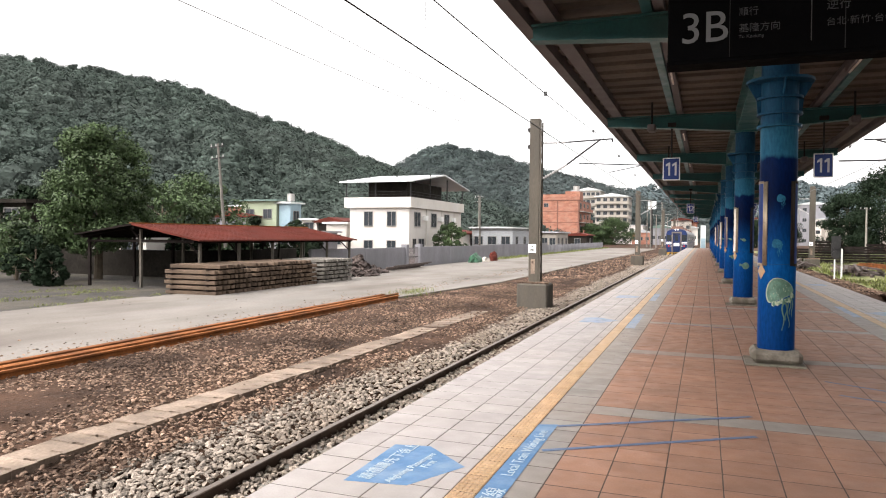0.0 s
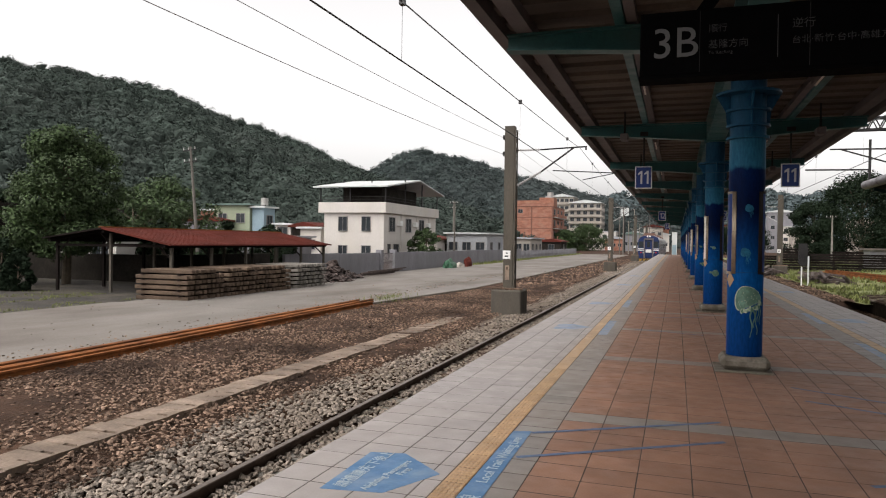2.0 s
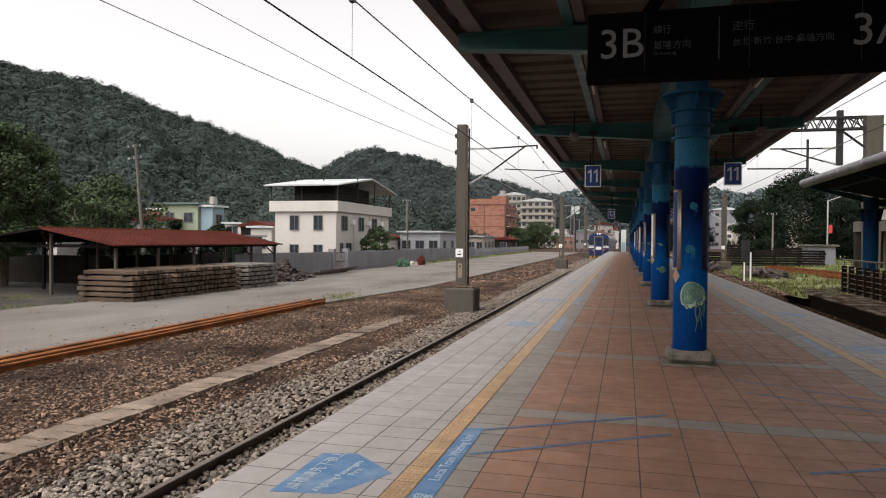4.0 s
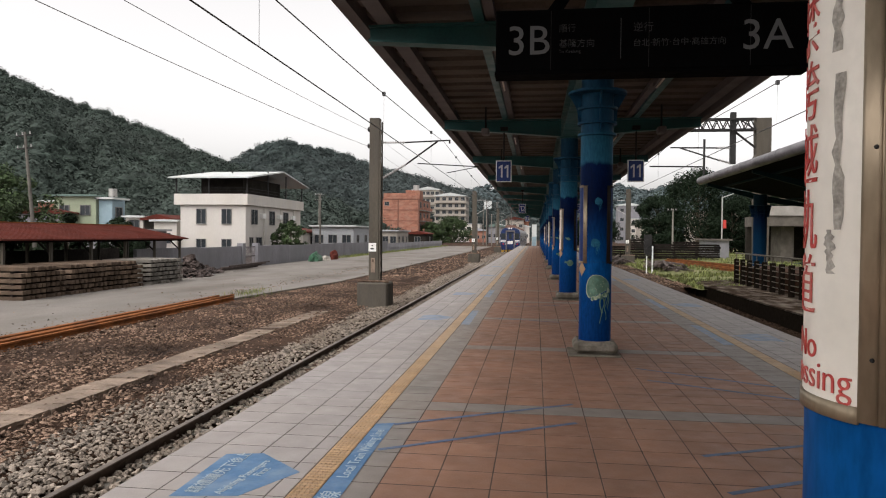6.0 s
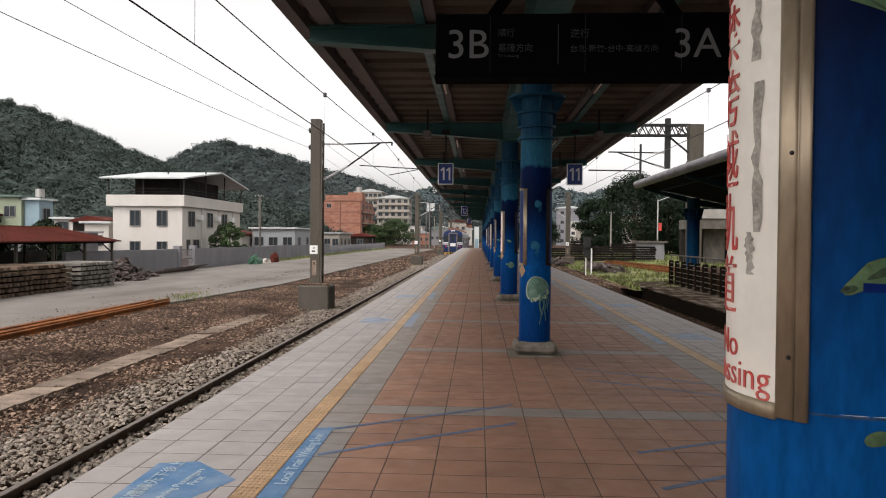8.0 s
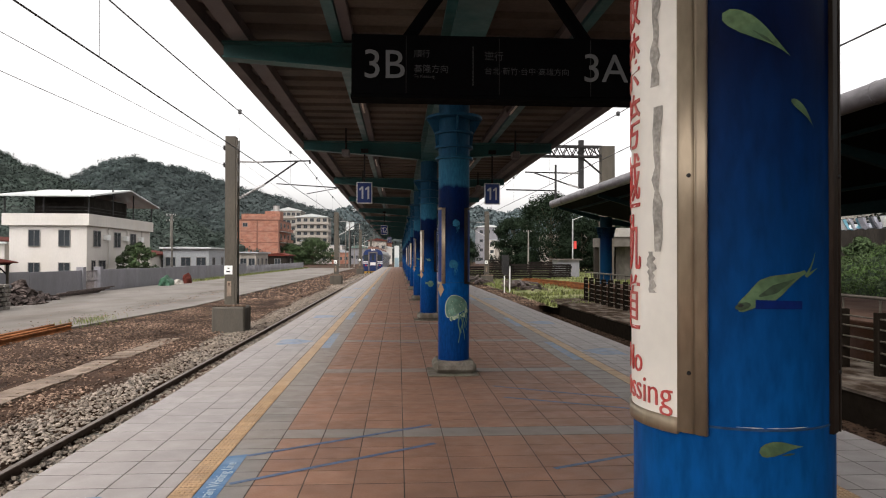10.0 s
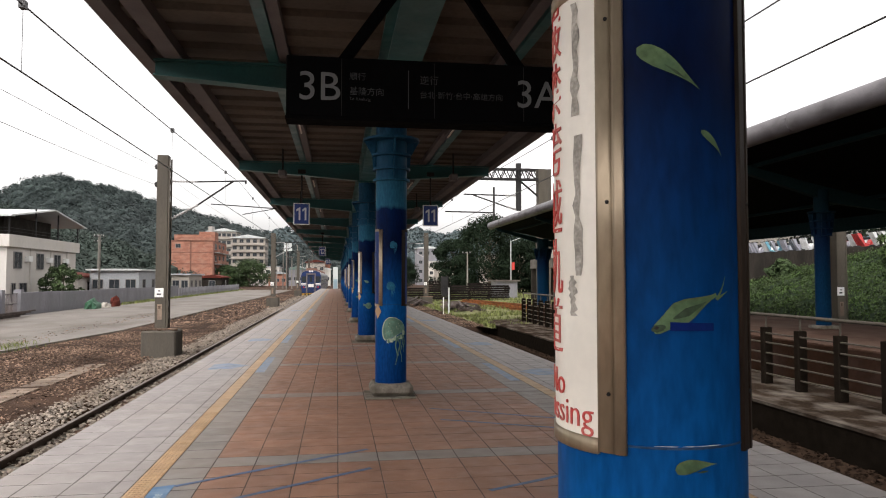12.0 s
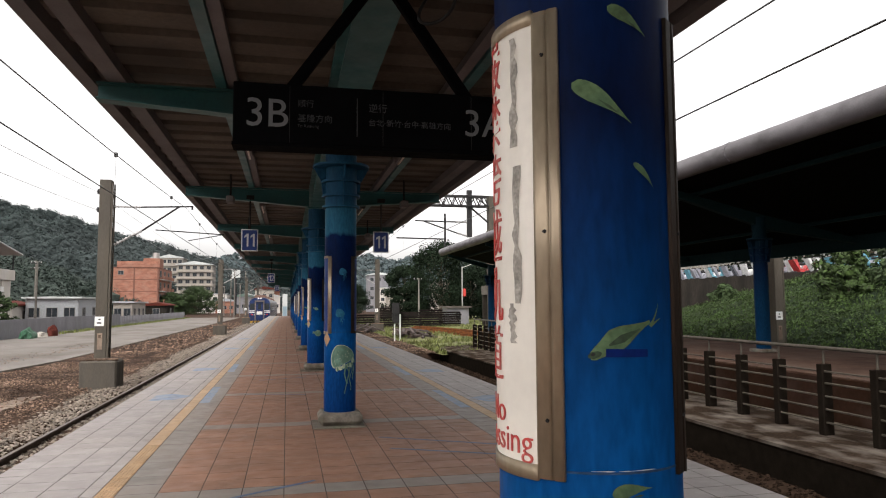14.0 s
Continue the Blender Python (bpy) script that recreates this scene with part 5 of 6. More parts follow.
heap("rubble_heap", -18.5, 35.6, 420, 1.0, 1.15, "scrap", "heap of dark broken sleepers and rubble", (0.1, 0.28), 3)
heap("rubble_heap", -19.0, 38.5, 150, 0.9, 0.5, "scrap", "low heap of dark rubble by the wall", (0.1, 0.25), 4)
e = thing("rail_scrap", (-19.0, 43, GZ + 0.1), "dark scrap rails lying by the wall", "scrap")
for k in range(4):
    part("scrap_rail", boxed(-0.05, 0.05, -4, 4, 0.1 * k, 0.1 * k + 0.08), "scrap", e).matrix_basis = pose(0.25 * k - 0.4, k * 0.4, 0, 0, 0, 1.5 * k)
def crumpled(name, x, y, s, material, label, seed):
    bm = bmesh.new()
    bmesh.ops.create_icosphere(bm, subdivisions=3, radius=1)
    for v in bm.verts:
        k = 1 + 0.35 * noise.noise(v.co * 1.7 + Vector((seed, 0, 0))) + 0.15 * noise.noise(v.co * 5)
        v.co = Vector((v.co.x * s[0], v.co.y * s[1], max(-0.1, v.co.z * s[2]))) * k
    o = part(name, bm, material)
    o.location = (x, y, GZ + 0.12)
    tagged(o, label, "tarpaulin")


crumpled("tarpaulin", -18.9, 58.5, (0.5, 1.1, 0.7), "tarp", "crumpled green tarpaulin over scrap by the wall", 1)
crumpled("sack", -18.6, 60.8, (0.4, 0.7, 0.4), "poster_grey", "crumpled pale sack by the wall", 2)
crumpled("rust_drum", -18.6, 63.2, (0.4, 0.8, 0.8), "rust_roof", "crumpled rusty sheet leaning by the wall", 3)

# ---- trees and bushes ----
tree((-28.9, 27, GZ), 7.8, 2.75, "leaves", 3, 170, 330, (0.05, 0.115), 0.22, "broad leafy green tree behind the shed")
tree((-42.2, 49.5, GZ), 7.4, 4.6, "leaves", 4, 80, 190, (0.09, 0.19), 0.15, "lower leafy tree behind the shed")
tree((-40.5, 44, GZ), 6.0, 3.6, "leaves", 14, 60, 110, (0.09, 0.2), 0.15, "bright green tree behind the shed")
tree((-38.0, 30.5, GZ), 5.2, 2.2, "leaves_dark", 5, 50, 90, (0.08, 0.18), 0.15, "dark tree beside the timber house")
for x, y, r, s in ((-31.5, 24.5, 1.6, 6), (-29.2, 23.6, 1.3, 7), (-33.5, 26, 1.9, 8), (-27.0, 22.6, 0.8, 9)):
    tree((x, y, GZ), r * 1.9, r, "leaves_dark" if s % 2 else "leaves", s, 34, 80, (0.06, 0.14), 0.08, "straggling bush at the yard's edge", "bush")
tree((-26.8, 74, GZ), 3.7, 2.0, "leaves", 15, 40, 90, (0.1, 0.2), 0.2, "small round tree in front of the white house")
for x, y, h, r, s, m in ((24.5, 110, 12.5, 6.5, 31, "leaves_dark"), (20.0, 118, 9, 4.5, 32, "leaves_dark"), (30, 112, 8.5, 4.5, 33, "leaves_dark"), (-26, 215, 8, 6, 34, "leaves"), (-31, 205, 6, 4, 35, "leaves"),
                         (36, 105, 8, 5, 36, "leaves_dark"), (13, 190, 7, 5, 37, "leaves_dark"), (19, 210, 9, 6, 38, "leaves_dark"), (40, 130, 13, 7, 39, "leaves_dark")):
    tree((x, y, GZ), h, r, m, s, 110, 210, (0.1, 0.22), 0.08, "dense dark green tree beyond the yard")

for k in range(9):
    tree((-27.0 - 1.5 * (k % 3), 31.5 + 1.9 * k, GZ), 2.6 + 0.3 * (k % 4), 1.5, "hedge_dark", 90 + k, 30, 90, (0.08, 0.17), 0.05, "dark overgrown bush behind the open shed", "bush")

# ---- utility poles ----
def utility_pole(x, y, h, lean=0.0, arms=2):
    e = thing("utility_pole", (x, y, GZ), "grey concrete utility pole with short cross arms", "pole", "utility poles")
    e.matrix_basis = pose(x, y, GZ, 0, lean, 0)
    part("shaft", tubed((0, 0, -0.2), (0, 0, h), 0.15, 0.085, 12), "sleeper_conc", e, smooth=True)
    for k in range(arms):
        z = h - 0.3 - 0.9 * k
        part("cross_arm", boxed(-0.7, 0.5, -0.05, 0.05, z, z + 0.09), "iron", e)
        for x2 in (-0.65, -0.2, 0.4):
            part("pin_insulator", tubed((x2, 0, z + 0.09), (x2, 0, z + 0.3), 0.05, 0.03), "insulator", e)


utility_pole(-34.95, 45, 9.55, -5.2)
utility_pole(-35, 110, 9.1)
utility_pole(-29.4, 93, 8.0, 0, 1)
utility_pole(-10.4, 150, 10)
utility_pole(19, 100, 6.4, 0, 1)
utility_pole(32, 90, 8.5, 0, 1)


# ---- departing train, standing down the line ----
def train(x, y):
    e = thing("commuter_train", (x, y, -1.0), "blue and stainless steel commuter train on the track beside the platform", "train")
    W = 1.44
    for c in range(4):
        y0 = c * 20.4
        body = [(-W, 0.35), (W, 0.35), (W, 2.9), (1.25, 3.35), (0.7, 3.62), (-0.7, 3.62), (-1.25, 3.35), (-W, 2.9)]
        part("car_body", prismed(body, "y", y0 + (0.5 if c == 0 else 0), y0 + 20), "train_steel", e, "stainless steel car body")
        part("skirt", boxed(-W + 0.1, W - 0.1, y0 + 0.6, y0 + 19.8, -0.2, 0.35), "iron", e)
        part("roof_unit", prismed([(-0.95, 3.6), (0.95, 3.6), (0.7, 4.0), (-0.7, 4.0)], "y", y0 + 2, y0 + 9), "train_roof", e, "brown roof air conditioner")
        for s in (-1, 1):
            part("stripe", boxed(*sorted((s * W, s * (W + 0.006))), y0 + 0.6, y0 + 20, 1.35, 1.55), "train_blue", e)
            for k in range(3):
                yy = y0 + 3.2 + 6.8 * k
                part("side_door", boxed(*sorted((s * W, s * (W + 0.012))), yy - 0.65, yy + 0.65, 0.45, 2.45), "fascia", e)
                o = part("side_window", boxed(*sorted((s * W, s * (W + 0.009))), yy + 1.5, yy + 4.6, 1.6, 2.4), "glass", e)
    cab = [(-W, 0.3), (W, 0.3), (W, 2.9), (1.25, 3.3), (0.7, 3.55), (-0.7, 3.55), (-1.25, 3.3), (-W, 2.9)]
    part("cab_front", prismed(cab, "y", 0.0, 0.5), "train_blue", e, "blue painted cab front")
    for s in (-1, 1):
        part("cab_window", boxed(s * 0.98 - 0.38, s * 0.98 + 0.38, -0.02, 0.01, 1.85, 2.75), "glass", e)
        for z in (1.42, 1.62):
            part("white_stripe", boxed(s * 1.0 - 0.44, s * 1.0 + 0.44, -0.012, 0.0, z, z + 0.12), "white_metal", e)
        part("headlamp", tubed((s * 0.68, -0.05, 1.15), (s * 0.68, 0.0, 1.15), 0.13, seg=14), "aluminium", e)
        part("tail_lamp", tubed((s * 1.05, -0.05, 1.15), (s * 1.05, 0.0, 1.15), 0.1, seg=14), "red_lamp", e)
        part("gangway_post", boxed(s * 0.6 - 0.08, s * 0.6 + 0.08, -0.3, 0.0, 0.3, 3.1), "fascia", e)
        part("roof_lamp", tubed((s * 0.17, -0.1, 3.5), (s * 0.17, 0, 3.5), 0.12, seg=12), "white_metal", e)
    part("gangway_head", boxed(-0.68, 0.68, -0.3, 0.0, 3.0, 3.2), "fascia", e)
    d = part("gangway_door", boxed(-0.42, 0.42, -0.06, 0.0, 0.4, 2.9), "train_blue", e)
    part("door_window", boxed(-0.2, 0.2, -0.075, -0.06, 1.9, 2.7), "glass", d)
    part("door_panel", boxed(-0.4, 0.4, -0.075, -0.0605, 1.15, 1.6), "white_metal", d)
    part("coupler", tubed((0, -0.7, 0.0), (0, 0.3, 0.0), 0.18), "iron", e)
    part("snow_plough", prismed([(-1.3, -0.55), (1.3, -0.55), (1.35, 0.25), (-1.35, 0.25)], "y", -0.2, 0.2), "train_yellow", e, "yellow and black buffer guard")
    for k in range(5):
        part("black_stripe", prismed([(-1.1 + 0.5 * k, -0.5), (-0.9 + 0.5 * k, -0.5), (-0.7 + 0.5 * k, 0.2), (-0.9 + 0.5 * k, 0.2)], "y", -0.215, -0.202), "iron", e)
    for c in range(4):
        for yy in (2.5, 4.6, 15.4, 17.5):
            for s in (-1, 1):
                part("wheel", tubed((s * 0.5, c * 20.4 + yy, 0.0), (s * 0.62, c * 20.4 + yy, 0.0), 0.42, seg=16), "iron", e)


train(TRACK, 105)

# ---- right side: canopy of the second platform ----
e = thing("far_canopy", (0, 0, 0), "second platform canopy with a grey pipe gutter and dark underside", "canopy")
part("gutter_pipe", tubed((10.3, -20, 4.92), (10.3, 45.2, 4.92), 0.24, seg=20), "pipe", e, "grey round gutter pipe", smooth=True)
for k in range(11):
    part("pipe_joint", tubed((10.3, -14 + 5.6 * k, 4.92), (10.3, -13.9 + 5.6 * k, 4.92), 0.252, seg=20), "pipe", e)
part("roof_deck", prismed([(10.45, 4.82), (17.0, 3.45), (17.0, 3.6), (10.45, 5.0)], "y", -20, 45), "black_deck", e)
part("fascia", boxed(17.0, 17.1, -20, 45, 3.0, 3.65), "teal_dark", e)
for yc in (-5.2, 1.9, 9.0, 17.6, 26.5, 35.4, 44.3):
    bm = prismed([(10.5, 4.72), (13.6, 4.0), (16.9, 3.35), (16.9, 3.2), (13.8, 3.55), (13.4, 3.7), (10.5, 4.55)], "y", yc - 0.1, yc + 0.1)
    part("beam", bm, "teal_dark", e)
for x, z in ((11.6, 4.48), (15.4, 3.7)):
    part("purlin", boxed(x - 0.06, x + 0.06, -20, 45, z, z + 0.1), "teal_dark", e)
for yc in (-5.2, 1.9, 9.0, 17.6, 26.5, 35.4, 42.3):
    end = yc > 40
    e = thing("far_canopy_column", (13.0 if end else 13.62, yc, 0), "stout blue round column at the end of the second canopy" if end else "blue round column of the second platform's canopy", "column", "far canopy columns")
    w = 1.85 if end else 1.0
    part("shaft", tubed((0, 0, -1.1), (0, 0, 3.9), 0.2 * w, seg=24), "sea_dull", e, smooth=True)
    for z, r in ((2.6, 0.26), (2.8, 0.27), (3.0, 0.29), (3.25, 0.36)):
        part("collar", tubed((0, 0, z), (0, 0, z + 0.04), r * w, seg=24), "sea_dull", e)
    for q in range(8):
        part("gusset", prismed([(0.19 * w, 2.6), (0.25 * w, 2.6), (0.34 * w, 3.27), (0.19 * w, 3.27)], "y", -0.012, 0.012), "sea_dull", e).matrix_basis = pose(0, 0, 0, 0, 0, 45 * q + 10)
    z = -1.05 if end else 0.02
    part("footing", boxed(-0.28 * w, 0.28 * w, -0.28 * w, 0.28 * w, z, z + 0.1, bevel=0.02), "footing", e)

# concrete mast with a lattice, behind the second platform
mast(17.75, 22.2, 5.6, 1, 2.5, block=False, arms=False)

# fence on the old ledge
e = thing("platform_fence", (9.25, 8.0, -0.83), "brown post fence with a pale handrail on the ledge", "fence")
me = None
for k in range(-14, 25):
    y = 1.16 * k
    x = 0.028 * (y - 2)
    if me is None:
        o = part("post", boxed(-0.1, 0.1, -0.07, 0.07, 0, 1.2, bevel=0.01), "fence", e)
        me = o.data
    else:
        o = new("post", me)
        o.parent = e
    o.location = (x, y, 0)
    o = part("stanchion", tubed((x, y, 1.2), (x, y, 1.47), 0.02, seg=6), "fence_rail", e)
for z in (0.22, 0.44, 0.66, 0.88, 1.08):
    part("rail", tubed((0.028 * -18.2 - 0.05, -16.3, z), (0.028 * 26 - 0.05, 28.0, z), 0.018, seg=6), "fence_rail", e)
part("handrail", tubed((0.028 * -18.2, -16.3, 1.47), (0.028 * 26, 28.0, 1.47), 0.035, seg=10), "fence_rail", e, "pale tubular handrail")

# slope, retaining wall and parked scooters above it
def slope_h(x, y):
    u = (x - 17.6) / 6.4
    rise = max(0.6, min(2.6, 0.75 + 0.16 * (39 - y)))
    return -0.3 + (rise + 0.3) * max(0, min(1, u)) ** 0.8 + 0.3 * noise.noise((x * 0.6, y * 0.6, 2)) * max(0, min(1, u * 3))


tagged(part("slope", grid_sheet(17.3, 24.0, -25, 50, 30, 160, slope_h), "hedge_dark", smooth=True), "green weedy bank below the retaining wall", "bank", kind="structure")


def slope_spots(rng, n):
    x, y = rng.uniform(17.5, 24.0, n), 10 + 39 * rng.uniform(0, 1, n) ** 1.2
    return np.stack((x, y, np.array([slope_h(a, b) for a, b in zip(x, y)])), 1)


tagged(part("weeds", blades(26000, slope_spots, (0.05, 0.16), (0.012, 0.03), 14, 0.98), "weed"), "dense bright green weeds on the bank", "weeds", kind="stuff")
rng_np = np.random.default_rng(21)
tagged(part("creepers", leaf_cloud(slope_spots(rng_np, 3200).tolist(), 44, rng_np.uniform(0.12, 0.42, 3200), (0.025, 0.065), 22), "weed"), "leafy green creepers over the bank", "creeper", kind="stuff")
for k, (x, y, r) in enumerate(((22.8, 24.5, 1.3), (23.2, 21.5, 1.5), (21.5, 23.0, 0.9), (23.0, 33, 0.8), (22.5, 44, 1.0))):
    tree((x, y, slope_h(x, y) - 0.3), r * 1.6, r, "leaves" if k % 2 else "weed", 50 + k, 34, 90, (0.07, 0.16), 0.05, "bushy green shrub on the bank", "bush")
tagged(part("wall_retaining", boxed(24.05, 24.5, -25, 52, GZ, 2.88), "stained_wall"), "stained grey concrete retaining wall", "wall", kind="structure")
tagged(part("terrace", boxed(24.5, 60, -25, 52, GZ, 2.55), "concrete"), "raised concrete car park behind the wall", "terrace", kind="structure")


def scooter(colour):
    e = thing("motor_scooter", (0, 0, 0), "parked motor scooter above the retaining wall", "scooter", "parked scooters")
    bm = bmesh.new()
    prism(bm, [(-0.75, 0.35), (-0.2, 0.25), (0.35, 0.28), (0.6, 0.75), (0.72, 1.0), (0.55, 1.02), (0.4, 0.55), (0.1, 0.42), (-0.1, 0.75), (-0.8, 0.82)], "x", -0.17, 0.17)
    part("body", bm, colour, e)
    for y in (-0.55, 0.65):
        part("wheel", tubed((-0.05, y, 0.22), (0.05, y, 0.22), 0.22, seg=14), "rubber", e)
    part("handlebar", tubed((-0.33, 0.55, 1.03), (0.33, 0.55, 1.03), 0.03), "iron", e)
    part("seat", boxed(-0.16, 0.16, -0.75, -0.1, 0.8, 0.9, bevel=0.03), "rubber", e)
    for s in (-1, 1):
        part("mirror", tubed((s * 0.3, 0.55, 1.2), (s * 0.3, 0.57, 1.2), 0.07, seg=10), "aluminium", e)
    return e


protos = [scooter(c) for c in ("bike_a", "bike_b", "bike_c", "bike_e", "bike_e", "bike_d", "bike_a", "bike_b", "bike_e", "bike_a")]
rng = random.Random(8)
k = 0
for row, x in ((0, 25.5), (1, 27.6)):
    for i in range(58):
        m = pose(x + rng.uniform(-0.25, 0.25), 20 + 0.55 * i + rng.uniform(-0.08, 0.08), 2.55, 0, rng.uniform(-6, 6), 90 + rng.uniform(-25, 25))
        if k < len(protos):
            protos[k].matrix_basis = m
        else:
            copy_thing(protos[rng.randrange(10)], m)
        k += 1
for i, (x, y, h, r) in enumerate(((33, 34, 6, 3.2), (36, 26, 7, 3.5), (34, 44, 6, 3), (40, 48, 8, 4))):
    tree((x, y, 2.8), h, r, "leaves_dark", 70 + i, 60, 80, (0.1, 0.22), 0.1, "dark tree behind the parked scooters")
building("house", 36, 46, 54, 64, GZ, 8, "tower", "beige town house above the car park", 2, 4, 3, "roof_grey", 0.4, (1.4, 1.2), 0.4, "house")

# road viaduct beyond the yard
e = thing("viaduct", (22, 70, GZ), "grey concrete road viaduct with a parapet", "viaduct")
part("deck", boxed(0, 60, 0, 7, 3.6, 4.6), "old_concrete", e)
part("parapet", boxed(0, 60, -0.15, 0.15, 4.6, 5.5), "concrete", e)
# Added dark sheet in place of the shade beneath the deck.
part("abutment", boxed(0, 60, 6.3, 6.8, -0.2, 3.6), "dark_wall", e, "added dark backing for the shade below the viaduct")
for k in range(7):
    part("pier", boxed(2 + 8.5 * k, 3.2 + 8.5 * k, 2, 5, -0.2, 3.6), "old_concrete", e)
for k in range(24):
    part("railing_post", boxed(1 + 2.4 * k, 1.12 + 2.4 * k, -0.06, 0.06, 5.5, 6.2), "fence_rail", e)
part("railing", boxed(0, 60, -0.04, 0.04, 6.15, 6.25), "fence_rail", e)

# billboard and town clutter at the end of the line
e = thing("billboard", (-12.9, 190, GZ), "white square billboard on a steel post", "billboard")
part("post", tubed((0, 0, 0), (0, 0, 9.85), 0.25, seg=10), "iron", e)
part("panel", boxed(-1.05, 1.05, -0.2, 0.0, 9.8, 11.9), "roof_white", e)
rng = random.Random(77)
for i in range(16):
    x, y = rng.uniform(-24, -4), rng.uniform(230, 420)
    h = rng.uniform(3, 8)
    building("town_house", x - 3, x + 3, y, y + 8, GZ, GZ + h, rng.choice(("white_wall", "tower", "grey_wall", "brick")), "small town house at the end of the line", max(1, int(h / 3)), 3, 2, rng.choice(("roof_grey", "rust_roof", "roof_white", "roof_green")), 0.4, (1.0, 1.0), 0.8, "house")
for i in range(8):
    x, y = rng.uniform(8, 60), rng.uniform(220, 330)
    h = rng.uniform(6, 14)
    building("town_house", x - 4, x + 4, y, y + 8, GZ, GZ + h, rng.choice(("white_wall", "tower", "grey_wall")), "town house below the far ridge", max(1, int(h / 3)), 3, 2, rng.choice(("roof_grey", "rust_roof", "roof_white")), 0.4, (1.2, 1.1), 0.8, "house")
for i in range(7):
    x = rng.uniform(-16, -5.8)
    utility_pole(x, rng.uniform(140, 240), rng.uniform(7, 11), 0, 1)

# stacked dark sleepers, hut and rails in the disused yard
for i, (x, y, rows, layers) in enumerate(((11.0, 74, 7, 9), (13.5, 75, 7, 7), (15.9, 76, 7, 8), (18.3, 77, 7, 7), (8.6, 76, 7, 6))):
    e = thing("sleeper_stack", (x, y, GZ), "tall stack of black tarred timber sleepers in the grass", "sleeper stack", "dark sleeper stacks")
    first = None
    r = random.Random(i)
    for L in range(layers):
        for q in range(4):
            if first is None:
                o = part("sleeper", boxed(-1.15, 1.15, -0.12, 0.12, 0, 0.2), "timber_dark", e)
                first = o.data
            else:
                o = new("sleeper", first)
                o.parent = e
            o.matrix_basis = pose(r.uniform(-0.15, 0.15), 0.3 * q, 0.25 * L, 0, 0, r.uniform(-3, 3))
building("trackside_hut", 19.6, 22.3, 84, 87, GZ, GZ + 2.1, "grey_wall", "small grey trackside hut with a flat roof", 1, 1, 1, "old_concrete", 0.3, (0.7, 0.7), 0.0, "hut")
e = thing("rail_pile", (0, 0, GZ + 0.1), "pile of rust-orange rails lying in the grass", "rails")
for k in range(6):
    part("rail", rail_profile(0, 0.16 + 0.12 * (k % 3), 46, 66), "rust", e).matrix_basis = pose(21.3 + 0.22 * k, 0, 0, 0, 0, 8.5)
e = thing("scrap_pile", (9.4, 52, GZ), "pile of dark rusty track scrap in the grass", "scrap")
r = random.Random(4)
for k in range(26):
    part("scrap_bar", boxed(-0.08, 0.08, -1.5, 1.5, 0, 0.14), "scrap", e).matrix_basis = pose(r.uniform(-1.0, 1.1), r.uniform(-3, 3), 0.05 + 0.02 * k, r.uniform(-6, 6), 0, r.uniform(-30, 30))
e = thing("scrap_pile", (6.9, 66, GZ), "pile of dark rusty track scrap by the ballast", "scrap")
for k in range(22):
    part("scrap_bar", boxed(-0.08, 0.08, -1.8, 1.8, 0, 0.14), "scrap", e).matrix_basis = pose(r.uniform(-0.9, 0.9), r.uniform(-6, 6), 0.05 + 0.02 * k, r.uniform(-6, 6), 0, r.uniform(-25, 25))
e = thing("dwarf_signal", (7.5, 47, GZ), "low shunting signal with black discs between white posts", "signal")
part("post", tubed((0.25, 0, 0), (0.25, 0, 1.85), 0.05), "white_metal", e)
part("post", tubed((-0.12, 0, 0), (-0.12, 0, 1.2), 0.04), "white_metal", e)
part("disc", tubed((-0.05, -0.1, 1.5), (-0.05, 0.1, 1.5), 0.24, seg=16), "iron", e)
part("disc", tubed((-0.05, -0.1, 2.05), (-0.05, 0.1, 2.05), 0.24, seg=16), "iron", e)
part("backboard", boxed(-0.3, 0.2, -0.03, 0.03, 1.6, 2.6), "iron", e)
e = thing("street_banner", (23.0, 90, GZ), "red banner on a lamp post beyond the yard", "banner")
part("post", tubed((0, 0, 0), (0, 0, 7.5), 0.09), "aluminium", e)
part("banner", boxed(0.12, 0.5, -0.02, 0.02, 3.6, 4.6), "red_cloth", e)
part("lamp_arm", tubed((0, 0, 7.4), (1.4, 0, 7.9), 0.05), "aluminium", e)


# ---- notices, paintings and stickers ----
n = notice(COLS[0], 180, "poster", "curved white warning notice with red lettering in a steel frame")
for i, ch in enumerate("嚴禁跨越軌道"):
    o = words(ch, 0.125, "poster_red", "lettering", n, pose(-0.0625, 0, 0.0))
    wrap(o, 169.5, 1.8875 - 0.1235 * i, 0.19 + 0.006)
for text, z in (("No", 1.18), ("Crossing", 1.125)):
    o = words(text, 0.074, "poster_red", "lettering", n, pose(0, 0, 0), "CENTER")
    wrap(o, 175, z, 0.19 + 0.006)
rng = random.Random(3)
for h0, h1, u in ((0.62, 0.85, 0.062), (0.3, 0.58, 0.066), (0.22, 0.3, 0.05)):
    rows = [(h0 + (h1 - h0) * k / 12, u + rng.uniform(-0.008, 0.004), u + 0.012 + rng.uniform(0, 0.012)) for k in range(13)]
    part("glue_mark", patch(rows, 180, 1.12, 0.19, 0.0052, 3), "poster_grey", n)
notice(COLS[0], 0, "poster", "curved notice in a dark rusty frame", steel="frame_dark")
